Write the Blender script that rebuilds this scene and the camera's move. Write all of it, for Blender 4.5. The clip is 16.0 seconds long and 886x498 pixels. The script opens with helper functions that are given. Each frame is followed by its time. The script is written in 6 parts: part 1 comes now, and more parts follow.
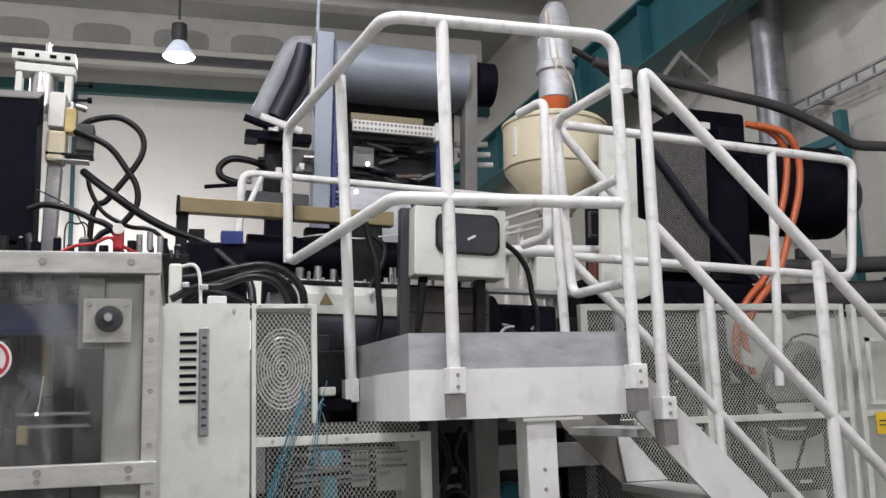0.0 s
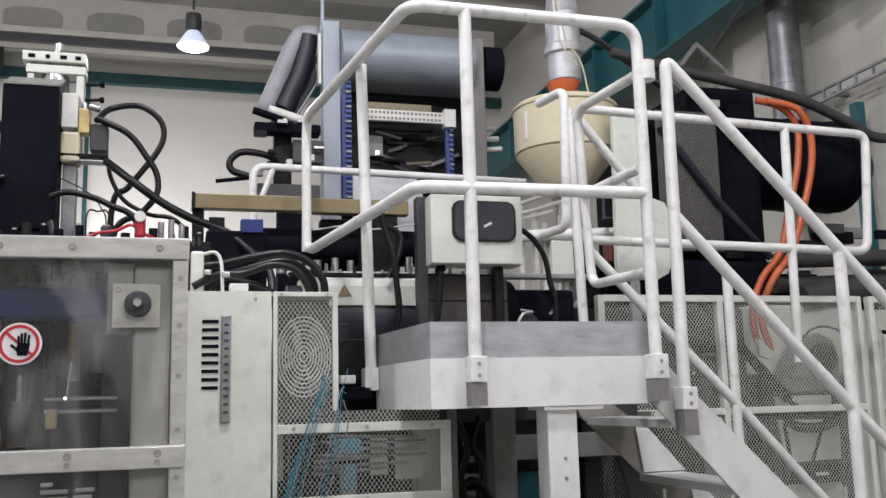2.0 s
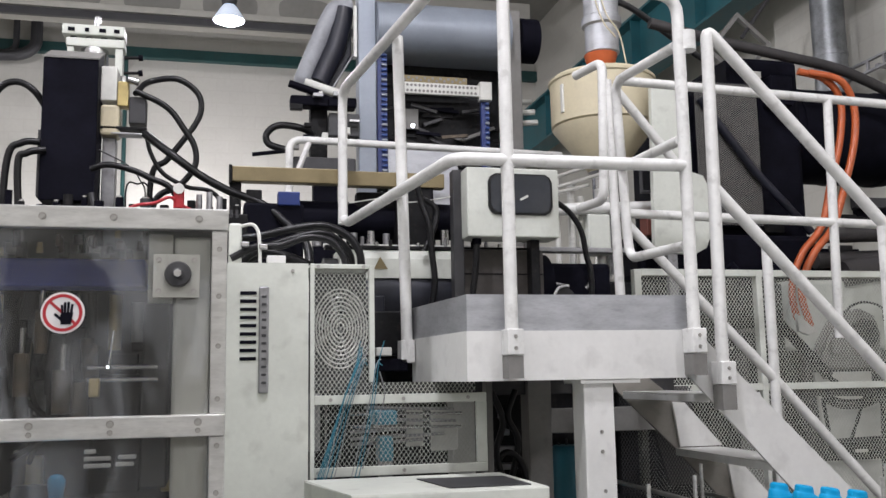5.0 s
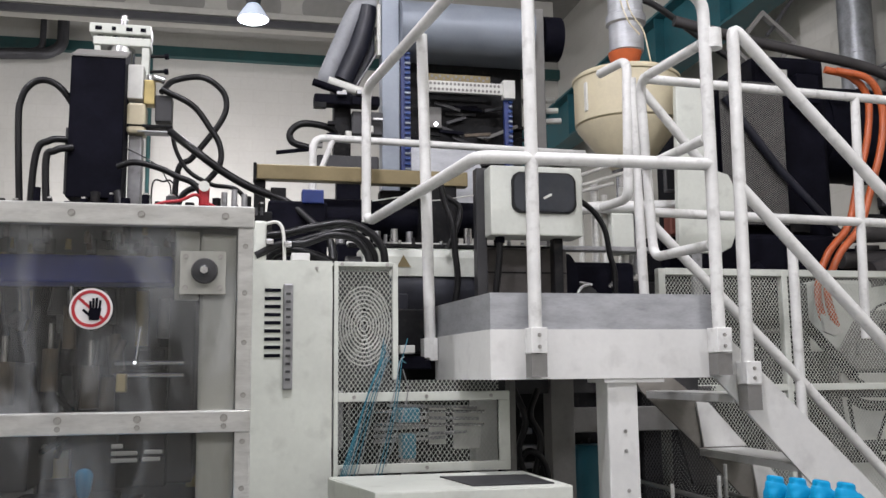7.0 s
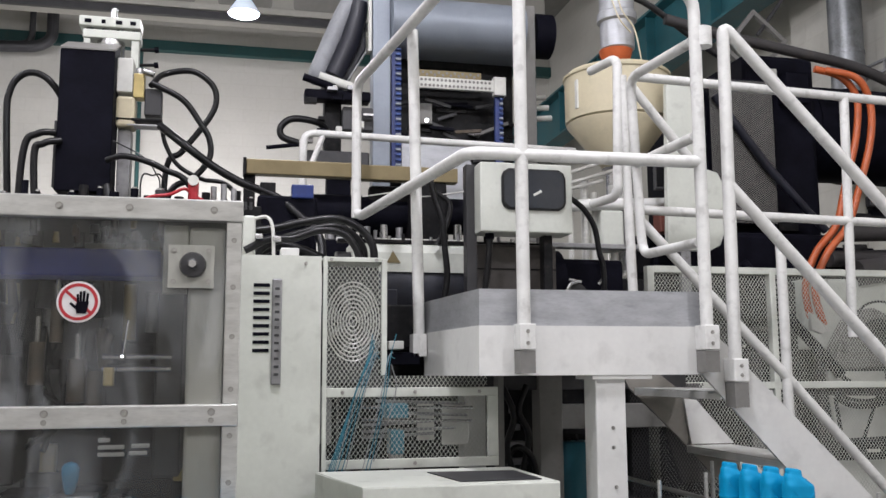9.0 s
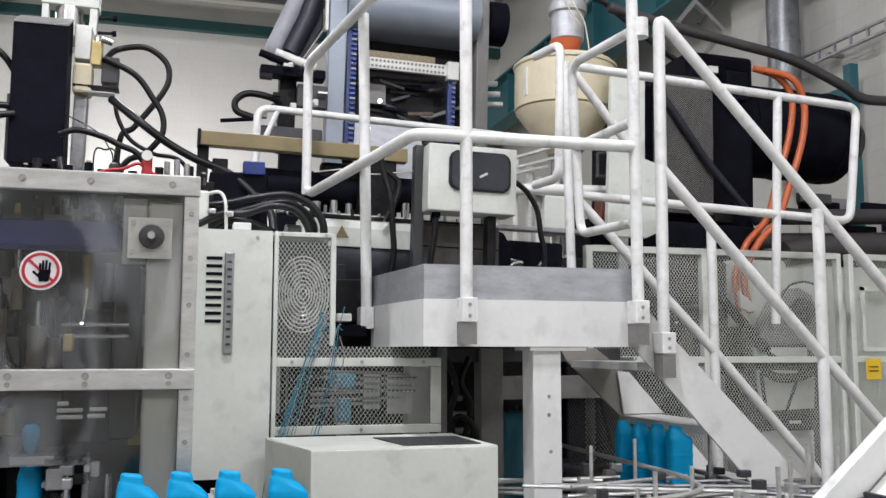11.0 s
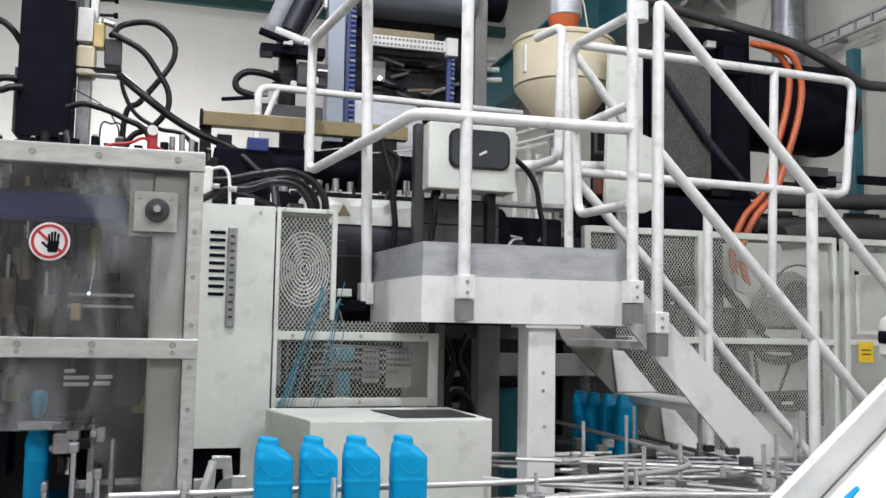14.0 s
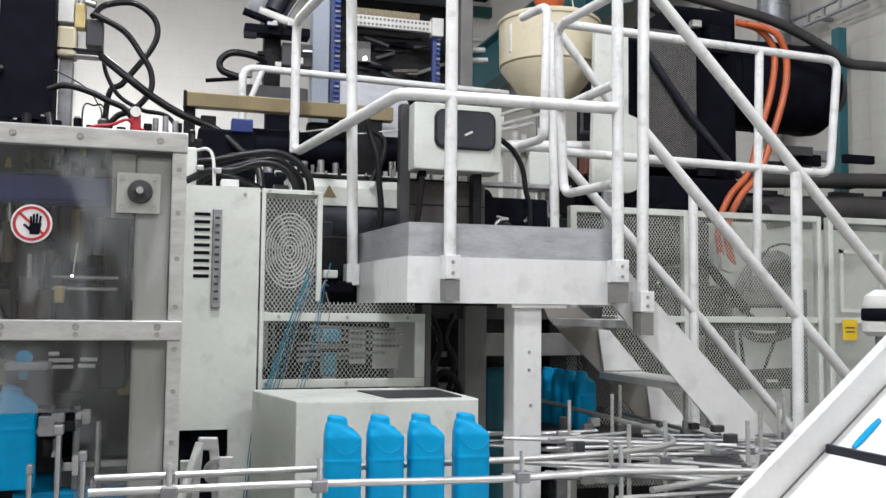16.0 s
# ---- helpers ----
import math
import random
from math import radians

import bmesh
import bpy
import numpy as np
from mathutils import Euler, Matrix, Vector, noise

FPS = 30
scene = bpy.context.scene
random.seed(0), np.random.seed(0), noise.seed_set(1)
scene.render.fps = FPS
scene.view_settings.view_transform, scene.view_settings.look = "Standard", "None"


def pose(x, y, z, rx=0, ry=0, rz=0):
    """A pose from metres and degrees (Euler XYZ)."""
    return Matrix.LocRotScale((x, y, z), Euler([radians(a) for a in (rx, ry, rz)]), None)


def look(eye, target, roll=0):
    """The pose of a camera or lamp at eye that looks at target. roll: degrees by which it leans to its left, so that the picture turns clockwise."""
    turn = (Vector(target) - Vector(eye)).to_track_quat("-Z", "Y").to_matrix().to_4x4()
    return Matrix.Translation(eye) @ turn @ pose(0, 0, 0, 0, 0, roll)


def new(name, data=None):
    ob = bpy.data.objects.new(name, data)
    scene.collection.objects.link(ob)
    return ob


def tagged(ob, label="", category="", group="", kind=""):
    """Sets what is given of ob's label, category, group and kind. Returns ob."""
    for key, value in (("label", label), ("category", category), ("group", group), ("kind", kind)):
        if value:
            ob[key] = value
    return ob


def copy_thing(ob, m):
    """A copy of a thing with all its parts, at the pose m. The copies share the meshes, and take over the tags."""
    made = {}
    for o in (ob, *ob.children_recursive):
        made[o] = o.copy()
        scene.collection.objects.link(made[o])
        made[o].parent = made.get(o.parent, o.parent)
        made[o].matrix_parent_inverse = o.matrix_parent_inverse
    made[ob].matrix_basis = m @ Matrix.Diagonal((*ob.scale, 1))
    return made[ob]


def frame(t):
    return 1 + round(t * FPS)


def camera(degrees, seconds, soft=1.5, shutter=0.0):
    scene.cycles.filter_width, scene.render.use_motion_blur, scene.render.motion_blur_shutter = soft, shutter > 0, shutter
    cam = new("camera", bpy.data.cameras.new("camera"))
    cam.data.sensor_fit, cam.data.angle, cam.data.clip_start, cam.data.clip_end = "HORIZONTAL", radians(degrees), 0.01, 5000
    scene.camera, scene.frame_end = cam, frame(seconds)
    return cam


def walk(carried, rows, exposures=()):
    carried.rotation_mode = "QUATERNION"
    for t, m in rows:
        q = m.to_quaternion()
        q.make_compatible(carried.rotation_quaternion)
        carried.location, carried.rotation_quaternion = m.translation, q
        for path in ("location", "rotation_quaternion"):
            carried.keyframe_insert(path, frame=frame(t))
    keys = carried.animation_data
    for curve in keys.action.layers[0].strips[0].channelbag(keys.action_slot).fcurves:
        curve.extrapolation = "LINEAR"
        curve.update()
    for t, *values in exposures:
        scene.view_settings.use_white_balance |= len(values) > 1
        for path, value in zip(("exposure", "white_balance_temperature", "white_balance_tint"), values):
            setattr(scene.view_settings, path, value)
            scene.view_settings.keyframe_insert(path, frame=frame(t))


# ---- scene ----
cam = camera(51.0, 16.0)

PATH = [
    (0, (0.255, -0.108, 1.497), (0.807, 1.785, 1.836), -1.9),
    (0.5, (0.231, -0.089, 1.494), (0.776, 1.808, 1.817), -2.0),
    (1, (0.219, -0.086, 1.487), (0.757, 1.815, 1.799), -1.4),
    (1.5, (0.219, -0.097, 1.486), (0.755, 1.804, 1.803), -1.4),
    (2, (0.215, -0.098, 1.487), (0.749, 1.802, 1.81), -1.5),
    (2.5, (0.215, -0.099, 1.485), (0.744, 1.803, 1.805), -1.2),
    (3, (0.214, -0.099, 1.484), (0.745, 1.802, 1.804), -1.0),
    (3.5, (0.217, -0.101, 1.484), (0.746, 1.802, 1.798), -1.3),
    (4, (0.212, -0.103, 1.481), (0.734, 1.805, 1.773), -1.1),
    (4.5, (0.212, -0.095, 1.481), (0.717, 1.82, 1.76), -1.1),
    (5, (0.209, -0.089, 1.481), (0.673, 1.837, 1.752), -1.0),
    (7.5, (0.201, -0.089, 1.479), (0.62, 1.848, 1.748), -0.6),
    (8, (0.201, -0.092, 1.48), (0.636, 1.841, 1.754), -0.3),
    (8.5, (0.201, -0.092, 1.478), (0.64, 1.839, 1.756), -0.4),
    (9, (0.204, -0.09, 1.476), (0.644, 1.844, 1.738), -0.3),
    (9.5, (0.206, -0.089, 1.468), (0.661, 1.845, 1.701), -0.5),
    (12, (0.159, -0.302, 1.449), (0.741, 1.599, 1.662), 0.6),
    (12.5, (0.169, -0.303, 1.449), (0.723, 1.608, 1.651), 0.7),
    (13, (0.172, -0.3, 1.447), (0.724, 1.611, 1.65), 1.0),
    (13.5, (0.169, -0.3, 1.444), (0.712, 1.615, 1.641), 1.3),
    (14, (0.171, -0.286, 1.444), (0.717, 1.631, 1.614), 1.0),
    (14.5, (0.176, -0.288, 1.442), (0.732, 1.627, 1.597), 0.8),
    (15, (0.176, -0.291, 1.441), (0.746, 1.62, 1.593), 0.9),
    (15.5, (0.177, -0.285, 1.441), (0.746, 1.627, 1.589), 0.7),
    (16, (0.179, -0.287, 1.44), (0.751, 1.625, 1.571), 0.6),
]
walk(cam, [(t, look(eye, target, roll)) for t, eye, target, roll in PATH], exposures=[(0.0, -0.05, 6500, 11), (9.7, -0.05, 6500, 11), (11.8, 0.15, 6350, 8.5), (16.0, 0.15, 6350, 8.5)])

# ---- world and light ----
world = bpy.data.worlds.new("world")
scene.world = world
world.use_nodes = True
world.node_tree.nodes["Background"].inputs["Color"].default_value = (0.75, 0.85, 1.0, 1)
world.node_tree.nodes["Background"].inputs["Strength"].default_value = 0.15
scene.view_settings.exposure = 0.0


# ---- materials ----
def mat(name, colour, rough=0.5, metal=0.0, vary=0.15, scale=6.0, bump=0.0, dirt=0.0, grain=60.0, spec=0.5, stretch=(1, 1, 1)):
    m = bpy.data.materials.new(name)
    m.use_nodes = True
    n, l = m.node_tree.nodes, m.node_tree.links
    b = n["Principled BSDF"]
    b.inputs["Metallic"].default_value = metal
    b.inputs["Specular IOR Level"].default_value = spec
    co = n.new("ShaderNodeTexCoord")
    mp = n.new("ShaderNodeMapping")
    mp.inputs["Scale"].default_value = stretch
    l.new(co.outputs["Object"], mp.inputs["Vector"])
    big = n.new("ShaderNodeTexNoise")
    big.inputs["Scale"].default_value = scale
    big.inputs["Detail"].default_value = 5
    fine = n.new("ShaderNodeTexNoise")
    fine.inputs["Scale"].default_value = grain
    fine.inputs["Detail"].default_value = 3
    l.new(mp.outputs["Vector"], big.inputs["Vector"])
    l.new(mp.outputs["Vector"], fine.inputs["Vector"])
    mix = n.new("ShaderNodeMix")
    mix.data_type = "RGBA"
    lo = [c * (1 - vary) for c in colour]
    hi = [min(1, c * (1 + vary * 0.6)) for c in colour]
    mix.inputs["A"].default_value = (*lo, 1)
    mix.inputs["B"].default_value = (*hi, 1)
    ramp = n.new("ShaderNodeMapRange")
    ramp.inputs["From Min"].default_value, ramp.inputs["From Max"].default_value = 0.3, 0.7
    add = n.new("ShaderNodeMath")
    add.operation = "MULTIPLY_ADD"
    l.new(fine.outputs["Fac"], add.inputs[0])
    add.inputs[1].default_value = 0.35
    sub = n.new("ShaderNodeMath")
    sub.operation = "SUBTRACT"
    l.new(big.outputs["Fac"], sub.inputs[0])
    sub.inputs[1].default_value = 0.17
    l.new(sub.outputs[0], add.inputs[2])
    l.new(add.outputs[0], ramp.inputs["Value"])
    l.new(ramp.outputs["Result"], mix.inputs["Factor"])
    out = mix.outputs["Result"]
    if dirt:
        spots = n.new("ShaderNodeTexNoise")
        spots.inputs["Scale"].default_value = scale * 2.7
        spots.inputs["Detail"].default_value = 8
        l.new(mp.outputs["Vector"], spots.inputs["Vector"])
        r2 = n.new("ShaderNodeMapRange")
        r2.inputs["From Min"].default_value, r2.inputs["From Max"].default_value = 0.56, 0.72
        r2.inputs["To Max"].default_value = dirt
        l.new(spots.outputs["Fac"], r2.inputs["Value"])
        m2 = n.new("ShaderNodeMix")
        m2.data_type = "RGBA"
        l.new(r2.outputs["Result"], m2.inputs["Factor"])
        l.new(out, m2.inputs["A"])
        m2.inputs["B"].default_value = (0.07, 0.06, 0.05, 1)
        out = m2.outputs["Result"]
    l.new(out, b.inputs["Base Color"])
    rr = n.new("ShaderNodeMapRange")
    rr.inputs["To Min"].default_value = max(0.03, rough - 0.12)
    rr.inputs["To Max"].default_value = min(1, rough + 0.12)
    l.new(big.outputs["Fac"], rr.inputs["Value"])
    l.new(rr.outputs["Result"], b.inputs["Roughness"])
    if bump:
        bp = n.new("ShaderNodeBump")
        bp.inputs["Strength"].default_value = bump
        bp.inputs["Distance"].default_value = 0.01
        l.new(fine.outputs["Fac"], bp.inputs["Height"])
        l.new(bp.outputs["Normal"], b.inputs["Normal"])
    return m


def glow(name, colour, strength):
    m = bpy.data.materials.new(name)
    m.use_nodes = True
    b = m.node_tree.nodes["Principled BSDF"]
    b.inputs["Base Color"].default_value = (*colour, 1)
    b.inputs["Emission Color"].default_value = (*colour, 1)
    b.inputs["Emission Strength"].default_value = strength
    return m


def clear(name, colour, rough=0.05, ior=1.45, haze=0.1):
    """Clear plastic sheet, a little scratched and dusty; its pale haze also imitates reflections."""
    m = bpy.data.materials.new(name)
    m.use_nodes = True
    n, l = m.node_tree.nodes, m.node_tree.links
    b = n["Principled BSDF"]
    out = n["Material Output"]
    tr = n.new("ShaderNodeBsdfTransparent")
    tr.inputs["Color"].default_value = (*colour, 1)
    b.inputs["Base Color"].default_value = (0.62, 0.65, 0.68, 1)
    b.inputs["Roughness"].default_value = 0.35
    gl = n.new("ShaderNodeBsdfGlossy")
    gl.inputs["Roughness"].default_value = rough
    fr = n.new("ShaderNodeFresnel")
    fr.inputs["IOR"].default_value = ior
    co = n.new("ShaderNodeTexCoord")
    no = n.new("ShaderNodeTexNoise")
    no.inputs["Scale"].default_value = 7
    no.inputs["Detail"].default_value = 7
    no.inputs["Distortion"].default_value = 1.2
    mp = n.new("ShaderNodeMapping")
    mp.inputs["Scale"].default_value = (1.0, 1.0, 0.45)
    l.new(co.outputs["Object"], mp.inputs["Vector"])
    l.new(mp.outputs["Vector"], no.inputs["Vector"])
    mr = n.new("ShaderNodeMapRange")
    mr.inputs["From Min"].default_value, mr.inputs["From Max"].default_value = 0.45, 0.78
    mr.inputs["To Min"].default_value, mr.inputs["To Max"].default_value = haze * 0.12, haze * 4.0
    l.new(no.outputs["Fac"], mr.inputs["Value"])
    m1 = n.new("ShaderNodeMixShader")
    l.new(mr.outputs["Result"], m1.inputs[0])
    l.new(tr.outputs[0], m1.inputs[1])
    l.new(b.outputs[0], m1.inputs[2])
    m2 = n.new("ShaderNodeMixShader")
    l.new(fr.outputs[0], m2.inputs[0])
    l.new(m1.outputs[0], m2.inputs[1])
    l.new(gl.outputs[0], m2.inputs[2])
    l.new(m2.outputs[0], out.inputs["Surface"])
    return m


PIPEGREY = mat("dusty_dark_pipe", (0.036, 0.033, 0.034), 0.6, vary=0.3, scale=8, dirt=0.3)
WHITE = mat("white_rail_paint", (0.71, 0.71, 0.69), 0.38, vary=0.12, scale=9, dirt=0.25)
CREAM = mat("cream_machine_paint", (0.59, 0.61, 0.555), 0.4, vary=0.09, scale=5, dirt=0.18)
OFFWHITE = mat("off_white_paint", (0.70, 0.70, 0.68), 0.4, vary=0.07, scale=5, dirt=0.15)
DECKGREY = mat("brushed_grey_plate", (0.42, 0.43, 0.45), 0.45, metal=0.5, vary=0.18, scale=9, dirt=0.15, stretch=(1, 1, 3))
ALU = mat("aluminium_profile", (0.62, 0.62, 0.60), 0.34, metal=0.75, vary=0.15, scale=14, dirt=0.12, stretch=(1, 1, 4))
STEEL = mat("bright_steel", (0.60, 0.60, 0.61), 0.22, metal=1.0, vary=0.15, scale=12)
DULLSTEEL = mat("dull_steel", (0.33, 0.33, 0.34), 0.42, metal=0.8, vary=0.25, scale=14, dirt=0.3)
BOLTSTEEL = mat("zinc_bolt_steel", (0.36, 0.35, 0.33), 0.4, metal=0.7, vary=0.3, scale=40)
# BLACK and DARK also colour the sheets and boxes that stand for shade
BLACK = mat("black_paint_and_shade", (0.006, 0.006, 0.0105), 0.62, vary=0.4, scale=10, spec=0.04)
RUBBER = mat("black_rubber", (0.007, 0.007, 0.008), 0.4, vary=0.3, scale=20, spec=0.3)
DARK = mat("oily_iron_and_shade", (0.011, 0.011, 0.012), 0.5, vary=0.5, scale=12, dirt=0.2, spec=0.14)
DARKGREY = mat("dark_grey_paint", (0.035, 0.035, 0.038), 0.5, vary=0.25, scale=8, dirt=0.2)
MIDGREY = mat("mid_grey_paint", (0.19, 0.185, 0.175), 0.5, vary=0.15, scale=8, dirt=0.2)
SILVERBLUE = mat("silver_blue_paint", (0.25, 0.28, 0.325), 0.42, metal=0.2, vary=0.1, scale=6, dirt=0.06)
TEAL = mat("teal_steel_paint", (0.012, 0.095, 0.115), 0.5, vary=0.25, scale=3, dirt=0.2)
BLUE = mat("blue_moulded_plastic", (0.001, 0.285, 0.55), 0.42, vary=0.10, scale=14, spec=0.22)
CHAINBLUE = mat("dark_blue_plastic", (0.010, 0.028, 0.15), 0.4, vary=0.2, scale=20)
LINKGLINT = mat("chain_highlight_blue", (0.035, 0.085, 0.30), 0.3, vary=0.3, scale=40)
BLUEPLATE = mat("blue_machine_paint", (0.055, 0.085, 0.42), 0.5, vary=0.2, scale=9)
GOLD = mat("gold_anodised_profile", (0.21, 0.168, 0.088), 0.45, metal=0.35, vary=0.12, scale=10)
BRASS = mat("yellow_brass", (0.50, 0.40, 0.18), 0.4, metal=0.6, vary=0.15, scale=20)
IVORY = mat("ivory_plastic", (0.56, 0.50, 0.35), 0.45, vary=0.1, scale=6, dirt=0.1)
NYLON = mat("pale_nylon", (0.62, 0.62, 0.58), 0.5, vary=0.1, scale=12)
ORANGE = mat("orange_hose", (0.46, 0.098, 0.026), 0.4, vary=0.15, scale=20)
RED = mat("red_plastic", (0.42, 0.02, 0.03), 0.4, vary=0.1, scale=20)
SIGNWHITE = mat("sign_white", (0.75, 0.74, 0.74), 0.4, vary=0.04)
YELLOW = mat("yellow_label", (0.75, 0.5, 0.02), 0.45, vary=0.08)
def courses(m, wide=0.4, high=0.2):
    """Faint painted block courses: a shallow groove and a little dust in the joints."""
    n, l = m.node_tree.nodes, m.node_tree.links
    b = n["Principled BSDF"]
    co = n.new("ShaderNodeTexCoord")
    sep = n.new("ShaderNodeSeparateXYZ")
    l.new(co.outputs["Object"], sep.inputs[0])
    add = n.new("ShaderNodeMath")
    l.new(sep.outputs["X"], add.inputs[0])
    l.new(sep.outputs["Y"], add.inputs[1])
    com = n.new("ShaderNodeCombineXYZ")
    l.new(add.outputs[0], com.inputs["X"])
    l.new(sep.outputs["Z"], com.inputs["Y"])
    br = n.new("ShaderNodeTexBrick")
    br.inputs["Scale"].default_value = 1.0
    br.inputs["Brick Width"].default_value = wide
    br.inputs["Row Height"].default_value = high
    br.inputs["Mortar Size"].default_value = 0.010
    br.inputs["Mortar Smooth"].default_value = 0.6
    br.inputs["Color1"].default_value = (1, 1, 1, 1)
    br.inputs["Color2"].default_value = (0.985, 0.985, 0.98, 1)
    br.inputs["Mortar"].default_value = (0.955, 0.95, 0.94, 1)
    l.new(com.outputs[0], br.inputs["Vector"])
    src = b.inputs["Base Color"].links[0].from_socket
    mul = n.new("ShaderNodeMix")
    mul.data_type, mul.blend_type = "RGBA", "MULTIPLY"
    mul.inputs["Factor"].default_value = 1.0
    l.new(src, mul.inputs["A"])
    l.new(br.outputs["Color"], mul.inputs["B"])
    l.new(mul.outputs["Result"], b.inputs["Base Color"])
    bp = n.new("ShaderNodeBump")
    bp.invert = True
    bp.inputs["Strength"].default_value = 0.12
    bp.inputs["Distance"].default_value = 0.006
    l.new(br.outputs["Fac"], bp.inputs["Height"])
    l.new(bp.outputs["Normal"], b.inputs["Normal"])
    return m


WALLPAINT = mat("cream_wall_paint", (0.50, 0.49, 0.445), 0.75, vary=0.08, scale=0.8, dirt=0.08, grain=20)
courses(WALLPAINT)
BEAMPAINT = mat("grey_cream_beam_paint", (0.40, 0.39, 0.35), 0.8, vary=0.12, scale=0.9, dirt=0.2, grain=14)
CEILPAINT = mat("concrete_ceiling", (0.24, 0.235, 0.215), 0.85, vary=0.16, scale=0.7, dirt=0.25, grain=12, bump=0.2)
FLOORPAINT = mat("worn_concrete_floor", (0.30, 0.30, 0.29), 0.55, vary=0.25, scale=1.5, dirt=0.3, grain=30, bump=0.15)
GALV = mat("galvanised_duct", (0.24, 0.25, 0.26), 0.42, metal=0.6, vary=0.35, scale=5, dirt=0.3)
ACRYLIC = clear("clear_guard_sheet", (0.90, 0.90, 0.89), 0.08, 1.48, 0.065)
DARKGLASS = mat("dark_glass", (0.030, 0.034, 0.042), 0.12, vary=0.2, scale=4, spec=0.7)
LAMPSHADE = glow("lamp_shade_glow", (0.75, 0.85, 1.0), 0.35)
LAMPGLASS = glow("lamp_glow", (0.93, 0.97, 1.0), 25.0)
WHITEGLOW = glow("small_light_and_glint", (0.9, 0.95, 1.0), 6.0)
DARKTEAL = mat("dark_green_steel_paint", (0.010, 0.052, 0.050), 0.55, vary=0.25, scale=3, dirt=0.2)
BELTWHITE = mat("white_belt_plastic", (0.80, 0.80, 0.78), 0.4, vary=0.05, scale=5, dirt=0.06)
BELTBLACK = mat("blue_black_belt_rubber", (0.014, 0.015, 0.024), 0.42, vary=0.3, scale=9, spec=0.35)
SHELLGREY = mat("silver_grey_shell_paint", (0.27, 0.28, 0.30), 0.55, metal=0.0, vary=0.15, scale=7, dirt=0.2)
STRINGERSHADE = mat("shaded_stringer_grey", (0.25, 0.235, 0.21), 0.55, vary=0.15, scale=7, dirt=0.2)
PILLARGREY = mat("grey_cream_pillar_paint", (0.40, 0.40, 0.36), 0.45, vary=0.22, scale=5, dirt=0.35, stretch=(1, 1, 0.4))
BROWN = mat("oily_brown_metal", (0.10, 0.078, 0.055), 0.45, metal=0.4, vary=0.4, scale=18, dirt=0.2)
BARRELGREY = mat("dark_blue_grey_barrel", (0.045, 0.048, 0.062), 0.4, metal=0.3, vary=0.25, scale=9, dirt=0.2)
HEATCOVER = mat("brown_grey_heater_cover", (0.075, 0.066, 0.062), 0.5, vary=0.25, scale=9, dirt=0.2)
RUSTRED = mat("red_brown_primer", (0.16, 0.05, 0.035), 0.6, vary=0.2, scale=14)
CASTBLUE = mat("cyan_tube", (0.03, 0.16, 0.22), 0.4, vary=0.1)


# ---- mesh helpers ----
def link(name, bm, material, parent=None, label="", smooth=False):
    me = bpy.data.meshes.new(name)
    bm.to_mesh(me)
    bm.free()
    me.materials.append(material)
    if smooth:
        me.polygons.foreach_set("use_smooth", [True] * len(me.polygons))
        me.set_sharp_from_angle(angle=radians(40))
    ob = new(name, me)
    if parent:
        ob.parent = parent
    if label:
        ob["label"] = label
    return ob


def part(name, bm, material, parent, label="", smooth=False):
    return link(name, bm, material, parent, label, smooth)


def thing(name, at, label, category, group=""):
    ob = new(name)
    ob.empty_display_size = 0.1
    ob.location = at
    bpy.context.view_layer.update()
    return tagged(ob, label, category, group)


def add_box(bm, lo, hi, bevel=0.0):
    lo, hi = Vector(lo), Vector(hi)
    tmp = bmesh.new()
    bmesh.ops.create_cube(tmp, size=1, matrix=Matrix.LocRotScale((lo + hi) / 2, None, hi - lo))
    if bevel:
        bmesh.ops.bevel(tmp, geom=tmp.edges[:], offset=bevel, segments=2, affect="EDGES", profile=0.5)
    merge(bm, tmp)
    return bm


def merge(bm, tmp, m=None):
    if m is not None:
        bmesh.ops.transform(tmp, matrix=m, verts=tmp.verts)
    me = bpy.data.meshes.new("tmp")
    tmp.to_mesh(me)
    tmp.free()
    bm.from_mesh(me)
    bpy.data.meshes.remove(me)


def boxes(*list_of, bevel=0.0):
    bm = bmesh.new()
    for lo, hi in list_of:
        add_box(bm, lo, hi, bevel)
    return bm


def prism(outline, axis, lo, hi, bevel=0.0):
    """A flat outline in the two other axes, drawn out along axis from lo to hi."""
    bm = bmesh.new()
    def place(a, b, c):
        return {"x": (c, a, b), "y": (a, c, b), "z": (a, b, c)}[axis]
    v0 = [bm.verts.new(place(a, b, lo)) for a, b in outline]
    v1 = [bm.verts.new(place(a, b, hi)) for a, b in outline]
    n = len(outline)
    bm.faces.new(v0)
    bm.faces.new(v1[::-1])
    for i in range(n):
        bm.faces.new((v0[i], v1[i], v1[(i + 1) % n], v0[(i + 1) % n]))
    bmesh.ops.recalc_face_normals(bm, faces=bm.faces)
    if bevel:
        bmesh.ops.bevel(bm, geom=bm.edges[:], offset=bevel, segments=2, affect="EDGES", profile=0.5)
    return bm


def round_corners(pts, r, steps=5):
    pts = [Vector(p) for p in pts]
    out = [pts[0]]
    for a, b, c in zip(pts, pts[1:], pts[2:]):
        d1, d2 = (a - b), (c - b)
        k = min(r, d1.length * 0.45, d2.length * 0.45)
        p, q = b + d1.normalized() * k, b + d2.normalized() * k
        for i in range(steps + 1):
            t = i / steps
            out.append(p.lerp(b, t).lerp(b.lerp(q, t), t))
    out.append(pts[-1])
    return out


